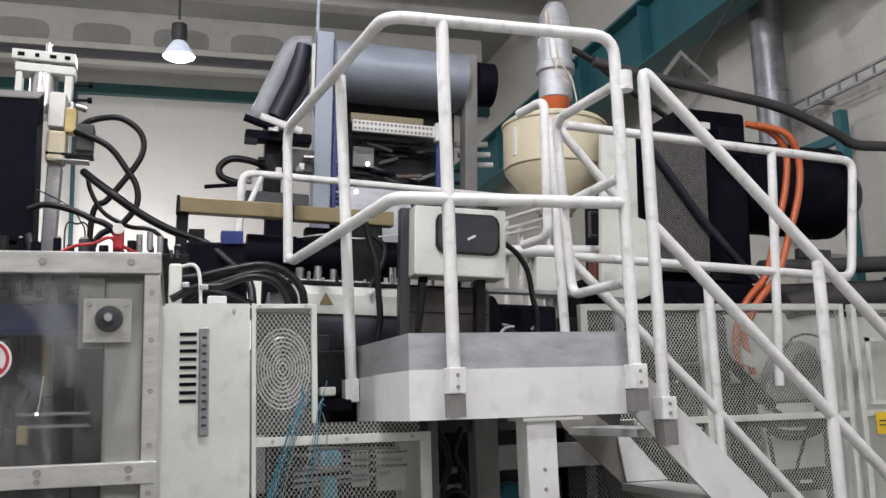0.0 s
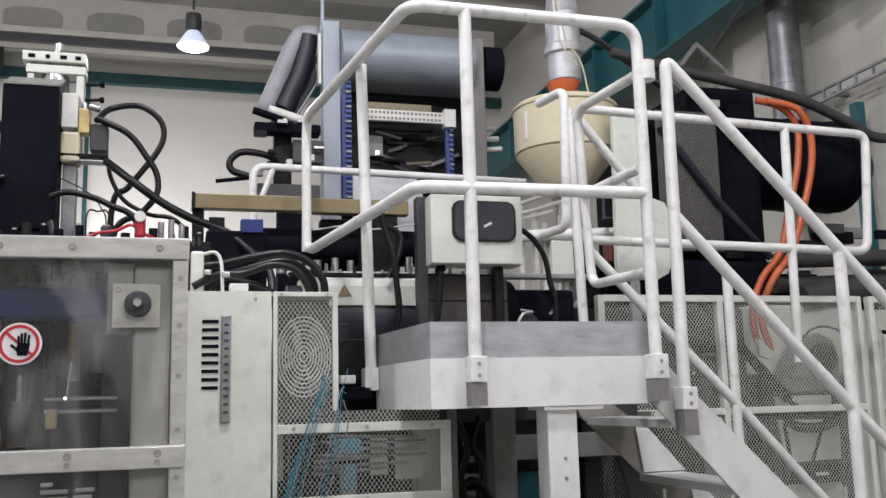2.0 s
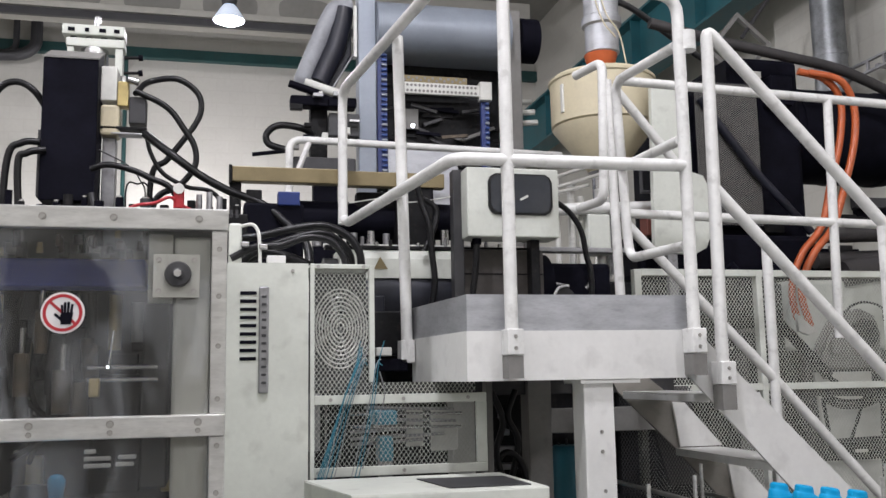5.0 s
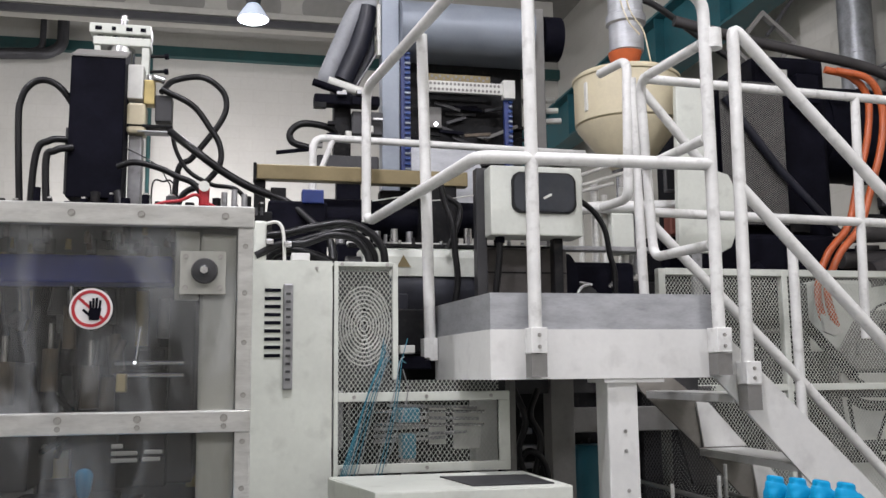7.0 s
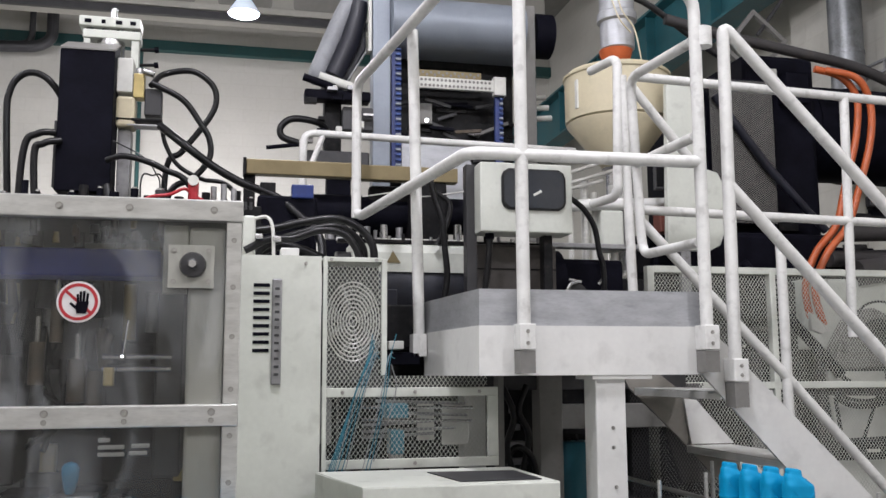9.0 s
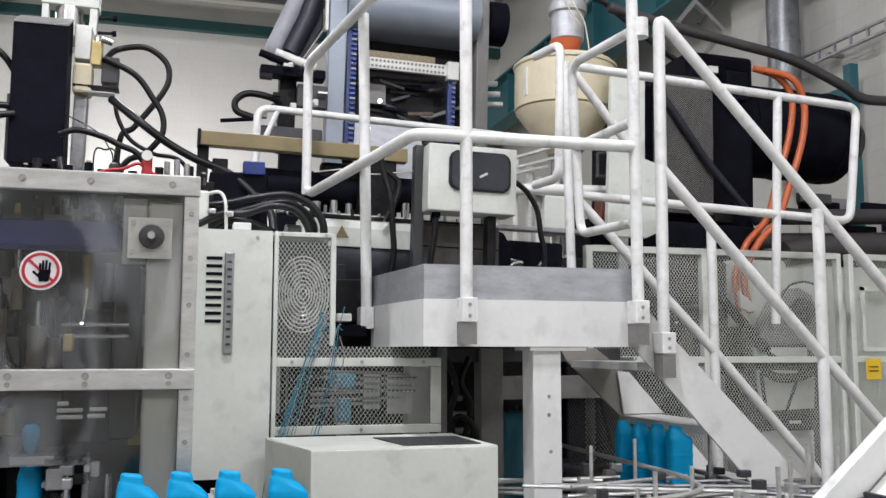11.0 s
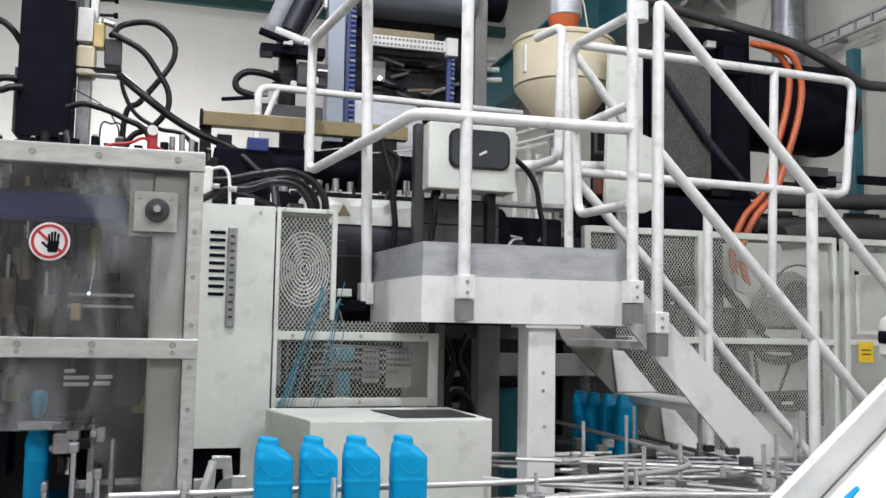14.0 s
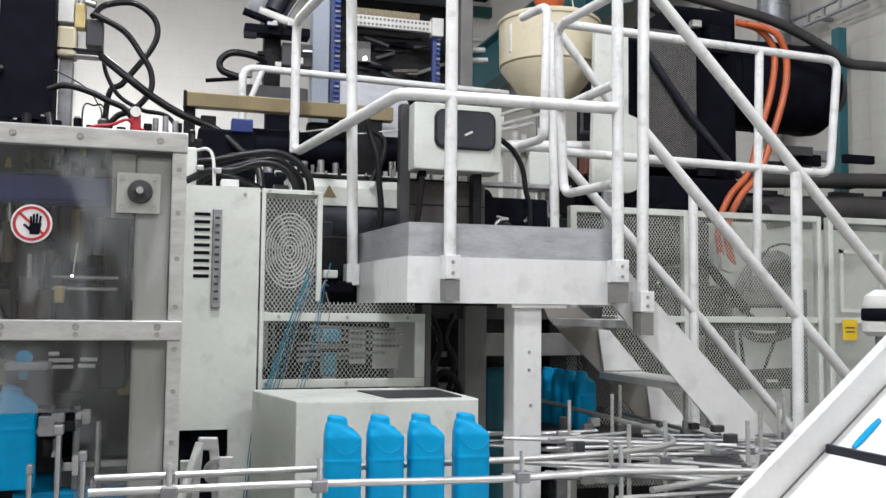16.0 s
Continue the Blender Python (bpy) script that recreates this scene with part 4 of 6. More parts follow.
put("pale_rail", boxes(((0.64, 3.92, 2.046), (1.60, 3.94, 2.062)), bevel=0.002), NYLON, ext)
for i in range(15):
    put("stud", cyl((0.68 + i * 0.062, 3.875, 2.046), (0.68 + i * 0.062, 3.875, 2.064 + 0.012 * (i % 3)), 0.008, 8), (STEEL, DARK, DULLSTEEL)[i % 3], ext, smooth=True)
put("warning_triangle", prism([(0.845, 1.940), (0.905, 1.940), (0.872, 1.993)], "y", 3.8145, 3.8175), GOLD, ext, "yellow warning triangle")
put("manifold", cyl((0.55, 4.12, 2.20), (1.30, 4.12, 2.20), 0.085, 24), BLACK, ext, smooth=True)
put("heater_block", boxes(((0.98, 3.98, 2.06), (1.15, 4.2, 2.34)), bevel=0.01), DARK, ext)
put("heater_block", boxes(((1.218, 3.78, 1.70), (1.60, 4.1, 2.028)), bevel=0.012), HEATCOVER, ext, "brown-grey heater cover")
put("cover_seam", boxes(((1.225, 3.776, 1.915), (1.594, 3.7795, 1.921))), DARK, ext)
put("cable_clump", boxes(((0.80, 4.05, 2.24), (1.17, 4.10, 2.325)), bevel=0.02), DARK, ext)
for i, (x, z, r) in enumerate(((0.62, 2.11, 0.02), (0.70, 2.10, 0.018), (0.78, 2.10, 0.02), (0.86, 2.11, 0.02), (0.93, 2.10, 0.016), (1.2, 2.12, 0.02))):
    put("fitting", cyl((x, 3.99, z - 0.05), (x, 3.99, z + 0.02), r, 10), STEEL if i % 2 else DULLSTEEL, ext, smooth=True)
put("flange", cyl((1.60, 3.97, 1.86), (1.66, 3.97, 1.86), 0.17, 32), BLACK, ext, smooth=True)
put("flange", cyl((0.64, 3.95, 1.86), (0.70, 3.95, 1.86), 0.14, 32), DARKGREY, ext, smooth=True)
put("drive_block", boxes(((1.60, 3.85, 1.66), (1.95, 4.25, 1.98)), bevel=0.02), BLACK, ext)
put("cap", cyl((1.70, 3.83, 1.80), (1.70, 3.86, 1.80), 0.07, 24), DARKGREY, ext, smooth=True)
put("base", boxes(((0.6, 4.0, 0.6), (1.95, 4.35, 1.78)), bevel=0.01), DARK, ext)
put("support", boxes(((0.80, 4.16, 1.76), (1.20, 4.36, 2.14)), bevel=0.01), BLACK, ext)
for i, (a, b) in enumerate((((1.66, 1.88), (1.72, 1.87)), ((1.80, 1.86), (1.84, 1.90)))):
    put("lever", cyl((a[0], 3.80, a[1]), (b[0], 3.80, b[1]), 0.008, 8), STEEL, ext, smooth=True)
put("lever", tube([(1.60, 3.78, 1.74), (1.66, 3.78, 1.86), (1.70, 3.78, 1.87)], 0.009, 8, 0.02), STEEL, ext, smooth=True)
put("dark_frame", tube([(2.222, 4.06, 2.365), (2.222, 4.06, 2.484), (2.342, 4.06, 2.486), (2.340, 4.06, 2.366), (2.215, 4.06, 2.364)], 0.009, 8, 0.006), DARKGREY, ext)
put("feed_pipe", tube([(1.62, 4.16, 2.262), (1.90, 4.15, 2.288), (2.36, 4.14, 2.308)], 0.030, 16), OFFWHITE, ext, "pale feed pipe", True)
for x, z0, z1, r, mt in ((1.905, 1.97, 2.42, 0.020, ALU), (1.955, 1.97, 2.36, 0.016, NYLON), (2.055, 1.97, 2.40, 0.022, ALU), (2.115, 1.97, 2.30, 0.014, DULLSTEEL), (1.83, 1.97, 2.46, 0.014, NYLON)):
    put("riser", cyl((x, 4.20, z0), (x, 4.20, z1), r, 14), mt, ext, smooth=True)
put("throat_block", boxes(((1.962, 4.13, 2.06), (2.082, 4.24, 2.262)), bevel=0.01), CREAM, ext, "pale feed throat block")
put("primer_block", boxes(((2.250, 4.08, 2.15), (2.345, 4.16, 2.262)), bevel=0.008), RUSTRED, ext, "red-brown primed block")
for x0, z0, x1, z1 in ((1.70, 2.40, 2.05, 2.53), (1.72, 2.36, 2.06, 2.47), (1.74, 2.34, 1.98, 2.41)):
    put("slide_bar", cyl((x0, 4.10, z0), (x1, 4.14, z1), 0.010, 10), ALU, ext, smooth=True)
put("yoke", boxes(((1.66, 4.0, 2.05), (2.14, 4.06, 2.075)), bevel=0.005), DULLSTEEL, ext)
EB = "black electrical cable hanging over the extruder barrel"
hose("extruder_cable", [(1.03, 3.78, 2.30), (1.05, 3.78, 2.22), (1.08, 3.77, 2.12), (1.09, 3.77, 2.00), (1.10, 3.77, 1.88), (1.08, 3.78, 1.74)], 0.014, RUBBER, EB, "cable")
hose("extruder_cable", [(1.06, 3.80, 2.25), (1.12, 3.80, 2.20), (1.10, 3.79, 2.10), (1.06, 3.79, 2.02)], 0.012, RUBBER, EB, "cable")
hose("box_cable", [(1.26, 3.66, 2.06), (1.255, 3.66, 1.96), (1.24, 3.67, 1.82), (1.22, 3.70, 1.64)], 0.014, RUBBER, "black cable hanging below the control box", "cable")
hose("box_cable", [(1.61, 3.70, 2.24), (1.68, 3.74, 2.22), (1.73, 3.75, 2.18), (1.77, 3.75, 2.11), (1.79, 3.75, 2.00), (1.81, 3.75, 1.90), (1.80, 3.76, 1.64)], 0.013, RUBBER, "black cable arching from the control box", "cable")
hose("signal_wire", [(0.75, 3.9, 2.24), (0.90, 3.85, 2.255), (1.0, 3.82, 2.235), (1.10, 3.8, 2.245), (1.20, 3.72, 2.25)], 0.003, NYLON, "thin white wire over the extruder", "cable", 6)

# control box
cb = thing("control_box", (1.41, 3.68, 1.6), "cream control box with a dark rounded window", "control box")
put("case", boxes(((1.206, 3.60, 2.055), (1.612, 3.75, 2.352)), bevel=0.006), CREAM, cb)
put("window_frame", prism([(1.438 + 0.142 * sx * cx + 0.0, 2.238 + 0.088 * sz * cz) for sx, sz, cx, cz in ((-1, -1, 1, .6), (-1, -1, .93, .85), (-1, -1, .78, 1), (1, -1, .78, 1), (1, -1, .93, .85), (1, -1, 1, .6), (1, 1, 1, .6), (1, 1, .93, .85), (1, 1, .78, 1), (-1, 1, .78, 1), (-1, 1, .93, .85), (-1, 1, 1, .6))], "y", 3.592, 3.600), RUBBER, cb, "black rubber gasket")
put("window", prism([(1.438 + 0.132 * sx * cx, 2.238 + 0.080 * sz * cz) for sx, sz, cx, cz in ((-1, -1, 1, .6), (-1, -1, .93, .85), (-1, -1, .78, 1), (1, -1, .78, 1), (1, -1, .93, .85), (1, -1, 1, .6), (1, 1, 1, .6), (1, 1, .93, .85), (1, 1, .78, 1), (-1, 1, .78, 1), (-1, 1, .93, .85), (-1, 1, 1, .6))], "y", 3.588, 3.593), DARKGLASS, cb, "dark glass window")
# small tilted pale bar on the window
bm = boxes(((-0.020, -0.0008, -0.005), (0.020, 0.0008, 0.005)), bevel=0.0007)
bmesh.ops.transform(bm, matrix=Matrix.Translation((1.452, 3.587, 2.222)) @ pose(0, 0, 0, 0, -28, 0), verts=bm.verts)
put("dial_needle", bm, NYLON, cb, "small pale mark on the window")
put("post", boxes(((1.17, 3.70, 1.6), (1.215, 3.76, 2.36)), bevel=0.003), DARKGREY, cb)
put("post", boxes(((1.50, 3.66, 1.6), (1.54, 3.72, 2.055)), bevel=0.003), DARK, cb)
put("gland", cyl((1.26, 3.66, 2.03), (1.26, 3.66, 2.056), 0.02, 12), BLACK, cb, smooth=True)

# tappet screws beside the cylinder frame
for z in (2.735, 2.800):
    put("stop_screw", cyl((-0.192, 3.79, z), (-0.130, 3.79, z + 0.004), 0.007, 10), DARK, slide, smooth=True)
    put("screw_head", cyl((-0.135, 3.79, z + 0.003), (-0.118, 3.79, z + 0.005), 0.013, 10), BLACK, slide, smooth=True)

# gold profile
bar = thing("gold_profile", (0.7, 4.0, 2.0), "long gold anodised aluminium profile with dark joint", "profile")
put("length", boxes(((0.250, 3.97, 2.338), (0.722, 4.03, 2.405)), bevel=0.004), GOLD, bar)
put("length", boxes(((0.742, 3.97, 2.333), (1.20, 4.03, 2.400)), bevel=0.004), GOLD, bar)
put("joint", boxes(((0.722, 3.966, 2.330), (0.742, 4.034, 2.408)), bevel=0.002), DARK, bar)
put("end_cap", boxes(((0.236, 3.965, 2.332), (0.250, 4.035, 2.41)), bevel=0.003), DARK, bar)
put("carrier", boxes(((0.24, 4.0, 1.9), (0.29, 4.05, 2.34)), bevel=0.004), DARK, bar)
put("carrier", boxes(((1.0, 4.03, 2.2), (1.04, 4.12, 2.36)), bevel=0.004), DARK, bar)

# ---- hopper ----
HX, HY = 2.147, 4.32
hop = thing("material_hopper", (HX, HY, 1.9), "ivory plastic material hopper with cone outlet", "hopper")
put("drum", lathe([(0.245, 2.745), (0.27, 2.76), (0.272, 2.985), (0.28, 2.99), (0.28, 3.003), (0.262, 3.008)], 40, (HX, HY, 0)), IVORY, hop, smooth=True)
put("cone", lathe([(0.085, 2.52), (0.095, 2.53), (0.262, 2.742), (0.262, 2.75)], 40, (HX, HY, 0)), IVORY, hop, smooth=True)
put("outlet", lathe([(0.07, 1.95), (0.07, 2.5), (0.09, 2.515)], 24, (HX, HY, 0)), STEEL, hop, smooth=True)
put("lid", lathe([(0.27, 3.004), (0.26, 3.02), (0.12, 3.045)], 40, (HX, HY, 0)), IVORY, hop, smooth=True)
put("collar", lathe([(0.05, 3.04), (0.055, 3.045), (0.08, 3.12), (0.088, 3.15), (0.075, 3.155)], 28, (HX + 0.002, HY, 0)), ORANGE, hop, "orange rubber collar", True)
put("loader", lathe([(0.08, 3.15), (0.09, 3.16), (0.09, 3.30), (0.105, 3.31), (0.105, 3.35), (0.092, 3.36), (0.092, 3.50), (0.10, 3.505), (0.10, 3.53), (0.09, 3.54), (0.08, 3.64), (0.05, 3.70)], 28, (HX + 0.013, HY, 0)), DECKGREY, hop, "bright steel vacuum loader", True)
put("level_glass", boxes(((HX - 0.262, HY - 0.10, 2.80), (HX - 0.250, HY - 0.07, 2.95)), bevel=0.003), NYLON, hop)
hose("loader_wire", [(2.08, 4.2, 3.62), (2.10, 4.19, 3.45), (2.13, 4.18, 3.32), (2.19, 4.17, 3.22), (2.22, 4.16, 3.05)], 0.004, IVORY, "thin cream wire along the loader", "cable", 6)
hose("loader_wire", [(2.06, 4.2, 3.60), (2.07, 4.19, 3.42), (2.11, 4.18, 3.28), (2.17, 4.17, 3.20)], 0.004, IVORY, "thin cream wire along the loader", "cable", 6)
hose("loader_hose", [(2.10, 4.32, 3.70), (2.11, 4.34, 4.2), (2.12, 4.4, 5.2), (2.12, 4.4, 7.35)], 0.02, DARKGREY, "dark suction pipe rising to the ceiling")
hose("material_hose", [(2.22, 4.32, 3.47), (2.4, 4.4, 3.45), (2.8, 4.6, 3.34), (3.2, 4.8, 3.25)], 0.018, DARKGREY, "dark material hose behind the hopper")
sil = thing("switch_panel", (2.35, 4.0, 1.6), "tall pale sheet metal panel with rounded foot behind the gate", "panel")
put("body", prism([(2.262, 2.88), (2.452, 2.885), (2.452, 2.46), (2.52, 2.44), (2.552, 2.38), (2.552, 2.16), (2.52, 2.08), (2.46, 2.05), (2.24, 2.05)], "y", 3.985, 4.02, 0.004), CREAM, sil)
put("stand", boxes(((2.31, 3.99, 1.6), (2.36, 4.015, 2.05))), DULLSTEEL, sil)

# ---- parison carriage ----
car = thing("head_carriage", (1.5, 5.3, 1.6), "silver-blue carriage of the extrusion head with rounded housing", "machine")
put("column", boxes(((0.986, 5.20, 1.6), (1.092, 5.32, 3.78)), bevel=0.006), SILVERBLUE, car)
put("column", boxes(((1.925, 5.20, 1.6), (2.005, 5.32, 3.74)), bevel=0.006), MIDGREY, car)
put("drum_cover", prism([(5.24 + 0.15 * math.cos(a), 3.575 + 0.16 * math.sin(a)) for a in [math.radians(d) for d in range(60, 271, 15)]] + [(5.6, 3.415), (5.6, 3.735)], "x", 1.095, 1.92), SILVERBLUE, car, smooth=True)
put("end_housing", tube([(0.965, 5.34, 3.735), (0.868, 5.34, 3.728), (0.805, 5.34, 3.60), (0.672, 5.34, 3.262), (0.672, 5.37, 3.235)], 0.056, 20, 0.07), SHELLGREY, car, "silver-grey rounded end shell", True)
put("housing_tip", lathe([(0.010, -0.056), (0.036, -0.046), (0.053, -0.020), (0.056, 0.012)], 24, (0.672, 5.355, 3.245)), SHELLGREY, car, smooth=True)
put("belt_roller", sweep(bmesh.new(), [(0.915, 5.33, 3.715), (0.905, 5.33, 3.63), (0.860, 5.33, 3.46), (0.765, 5.33, 3.24)], 0.062, 22), BELTBLACK, car, "blue-black rubber belt roller", True)
put("belt_cheek", prism([(0.83, 3.745), (0.966, 3.75), (0.966, 3.44), (0.83, 3.165), (0.70, 3.19), (0.72, 3.30)], "y", 5.36, 5.52, 0.01), BELTBLACK, car, "blue-black belt housing")
put("edge_strip", boxes(((0.962, 5.22, 3.38), (0.982, 5.26, 3.70)), bevel=0.003), NYLON, car, "white edge strip")
put("stay_rod", cyl((0.97, 5.30, 3.42), (0.82, 5.30, 3.16), 0.006, 8), DULLSTEEL, car, smooth=True)
put("top_post", boxes(((0.985, 5.26, 3.78), (1.005, 5.28, 4.05)), bevel=0.003), SILVERBLUE, car)
# solid dark box drawn instead of the shade inside the carriage
put("shadow_box", boxes(((1.10, 5.42, 2.55), (1.92, 5.95, 3.42)), bevel=0.01), DARK, car, "dark box in place of the shaded machine interior")
put("lower_plate", prism([(1.17, 2.45), (1.70, 2.45), (1.56, 2.83), (1.17, 2.83)], "y", 5.25, 5.27), DECKGREY, car, "pale grey sloping plate")
put("motor_end", cyl((2.01, 5.3, 3.58), (2.13, 5.3, 3.58), 0.14, 28), BLACK, car, smooth=True)
put("pale_plate", boxes(((1.25, 5.36, 2.99), (1.38, 5.38, 3.12)), bevel=0.003), MIDGREY, car)
put("brown_strip", boxes(((1.22, 5.30, 3.255), (1.68, 5.33, 3.315)), bevel=0.003), GOLD, car, "brownish perforated strip")
for i in range(18):
    put("brown_hole", cyl((1.235 + i * 0.025, 5.299, 3.285 + 0.014 * (i % 2)), (1.235 + i * 0.025, 5.296, 3.285 + 0.014 * (i % 2)), 0.009, 8), MIDGREY, car)
strip = put("white_strip", boxes(((1.22, 5.22, 3.175), (1.74, 5.25, 3.245)), bevel=0.003), NYLON, car, "white perforated plastic strip")
for i in range(20):
    for j in range(2):
        d = put("hole", cyl((1.235 + i * 0.025, 5.2195, 3.192 + j * 0.034), (1.235 + i * 0.025, 5.217, 3.192 + j * 0.034), 0.0085, 10), MIDGREY, strip)
put("strip_end", boxes(((1.735, 5.20, 3.15), (1.81, 5.26, 3.265)), bevel=0.004), NYLON, car)
for x0, x1, zb, n in ((1.105, 1.165, 2.68, 24), (1.75, 1.80, 2.72, 15)):
    ch = put("energy_chain", boxes(((x0, 5.24, zb), (x1, 5.27, zb + n * 0.031)), bevel=0.003), CHAINBLUE, car, "dark blue cable chain")
    # lighter blue and silver links paint highlights onto the dark chain
    for i in range(n):
        put("link", boxes(((x0 + 0.024, 5.222, zb + 0.006 + i * 0.031), (x1 - 0.003, 5.242, zb + 0.020 + i * 0.031)), bevel=0.003), LINKGLINT if i % 3 else SILVERBLUE, ch)
for x, z in ((1.31, 2.965), (1.245, 2.79), (1.765, 2.80)):
    put("indicator", cyl((x, 5.19, z), (x, 5.20, z), 0.012, 12), WHITEGLOW, car, "small white indicator light")
rng = random.Random(11)
for i in range(40):
    x, z = rng.uniform(1.2, 1.9), rng.uniform(2.62, 3.14)
    a = rng.uniform(-25, 25)
    bm = boxes(((-rng.uniform(0.03, 0.12), -0.01, -0.008), (rng.uniform(0.03, 0.12), 0.01, 0.012)), bevel=0.002)
    bmesh.ops.transform(bm, matrix=Matrix.Translation((x, 5.38 + rng.uniform(-0.05, 0.03), z)) @ pose(0, 0, 0, 0, a, 0), verts=bm.verts)
    put("linkage", bm, rng.choice([DARK, DARKGREY, BLACK, DARKGREY, MIDGREY, BROWN]), car)
grip = thing("take_out_gripper", (0.78, 5.2, 0.0), "black take-out gripper with white air cylinder", "gripper")
put("arm", boxes(((0.70, 5.18, 2.60), (0.80, 5.28, 3.12)), bevel=0.008), DARK, grip)
put("head", boxes(((0.58, 5.10, 3.03), (0.96, 5.2, 3.09)), bevel=0.01), BLACK, grip)
put("air_cylinder", cyl((0.66, 5.12, 3.17), (0.90, 5.12, 3.10), 0.028, 16), NYLON, grip, "white air cylinder", True)
rng = random.Random(31)
for i in range(16):
    x, z = rng.uniform(0.60, 0.96), rng.uniform(2.76, 3.10)
    w, h = rng.uniform(0.008, 0.04), rng.uniform(0.006, 0.022)
    put("clamp_part", boxes(((x - w, 5.06, z - h), (x + w, 5.10, z + h)), bevel=0.003), rng.choice([BLACK, DARK, DULLSTEEL, NYLON, MIDGREY, STEEL]), grip)
put("claw", cyl((0.57, 5.10, 3.155), (0.75, 5.10, 3.10), 0.022, 12), BLACK, grip, smooth=True)
put("block", boxes(((0.80, 5.12, 2.86), (0.98, 5.2, 3.00)), bevel=0.008), DARKGREY, grip)
put("lower_head", boxes(((0.60, 5.14, 2.62), (0.96, 5.24, 2.74)), bevel=0.01), DARKGREY, grip)
put("finger", cyl((0.37, 5.12, 2.735), (0.58, 5.12, 2.765), 0.012, 8), BLACK, grip, smooth=True)
put("foot", boxes(((0.72, 5.19, 0.0), (0.86, 5.29, 2.62)), bevel=0.01), BLACK, grip)
hose("gripper_hose", [(0.55, 5.12, 2.77), (0.46, 5.12, 2.80), (0.45, 5.12, 2.86), (0.52, 5.12, 2.91), (0.66, 5.14, 2.90), (0.72, 5.18, 2.86)], 0.02, RUBBER, "black ribbed gripper hose")
for i, (x, z) in enumerate(((2.30, 3.26), (2.28, 3.19), (2.36, 3.12))):
    tagged(link("light_tube", cyl((1.98 + 0.02 * i, 5.6, z), (2.2 + 0.02 * i, 5.6, z + 0.02), 0.02, 12), NYLON, smooth=True), "white tube beside the carriage", "tube")

# ---- extruder drive ----
drv = thing("extruder_drive", (3.5, 4.6, 0.6), "black extruder drive motor with gear case and mesh guard", "motor")
put("gear_case", boxes(((2.98, 4.45, 2.05), (3.42, 5.1, 3.25)), bevel=0.03), BLACK, drv)
put("guard_plate", boxes(((2.70, 4.36, 2.25), (3.08, 4.40, 3.06)), bevel=0.006), BLACK, drv, "dark grey perforated guard plate")
put("mesh_guard", diamond_mesh(2.70, 3.08, 2.26, 3.05, 4.352, 0.018, 0.012, 0.0024), MIDGREY, drv, "grey expanded metal guard")
put("guard_box", boxes(((2.62, 4.42, 1.95), (3.02, 5.0, 3.0)), bevel=0.02), BLACK, drv)
put("motor_body", cyl((3.42, 4.75, 2.88), (4.19, 4.75, 2.88), 0.285, 48), BLACK, drv, smooth=True)
for x in (3.47, 3.80, 4.10):
    put("band", cyl((x, 4.75, 2.88), (x + 0.03, 4.75, 2.88), 0.292, 48), BLACK, drv, smooth=True)
bell = lathe([(0.155, 0.0), (0.16, 0.01), (0.158, 0.10), (0.145, 0.15), (0.10, 0.18), (0.03, 0.19)], 32)
bmesh.ops.transform(bell, matrix=Matrix.Translation((4.19, 4.75, 2.87)) @ pose(0, 0, 0, 0, 90, 0), verts=bell.verts)
put("end_bell", bell, DARKGREY, drv, "dark grey fan cowl", True)
put("terminal_box", boxes(((3.18, 4.36, 2.95), (3.32, 4.46, 3.12)), bevel=0.008), BLACK, drv)
put("white_tag", boxes(((3.09, 4.40, 3.11), (3.15, 4.445, 3.15)), bevel=0.003), NYLON, drv)
put("bed", boxes(((2.6, 4.3, 0.6), (4.6, 5.2, 2.08)), bevel=0.02), DARK, drv)
put("lower_case", boxes(((2.30, 4.28, 1.96), (3.35, 4.8, 2.20)), bevel=0.03), BLACK, drv)
put("chute", tube([(2.72, 4.335, 2.95), (3.02, 4.325, 2.56), (3.33, 4.30, 2.22)], 0.022, 12), BELTBLACK, drv, "blackish sloping pipe", True)
rng = random.Random(3)
for i in range(18):
    x, z = rng.uniform(3.2, 4.5), rng.uniform(2.12, 2.42)
    bm = boxes(((-rng.uniform(0.02, 0.16), -0.02, -0.012), (rng.uniform(0.02, 0.16), 0.02, rng.uniform(0.01, 0.06))), bevel=0.003)
    bmesh.ops.transform(bm, matrix=Matrix.Translation((x, 4.40 + rng.uniform(-0.1, 0.1), z)), verts=bm.verts)
    put("fitting", bm, rng.choice([DARK, DULLSTEEL, DARKGREY, BLACK]), drv)
OH = "bright orange high-temperature hose hanging from the drive"
hose("orange_hose", [(3.19, 4.12, 3.06), (3.33, 4.10, 3.02), (3.42, 4.10, 2.91), (3.40, 4.10, 2.69), (3.32, 4.10, 2.44), (3.25, 4.10, 2.22), (3.12, 4.10, 2.07), (3.05, 4.10, 1.89), (3.09, 4.12, 1.70)], 0.019, ORANGE, OH)
hose("orange_hose", [(3.24, 4.10, 3.05), (3.39, 4.05, 3.00), (3.46, 4.05, 2.87), (3.45, 4.05, 2.68), (3.37, 4.05, 2.43), (3.28, 4.05, 2.21), (3.15, 4.05, 2.06), (3.07, 4.05, 1.88), (3.12, 4.07, 1.70)], 0.019, ORANGE, OH)
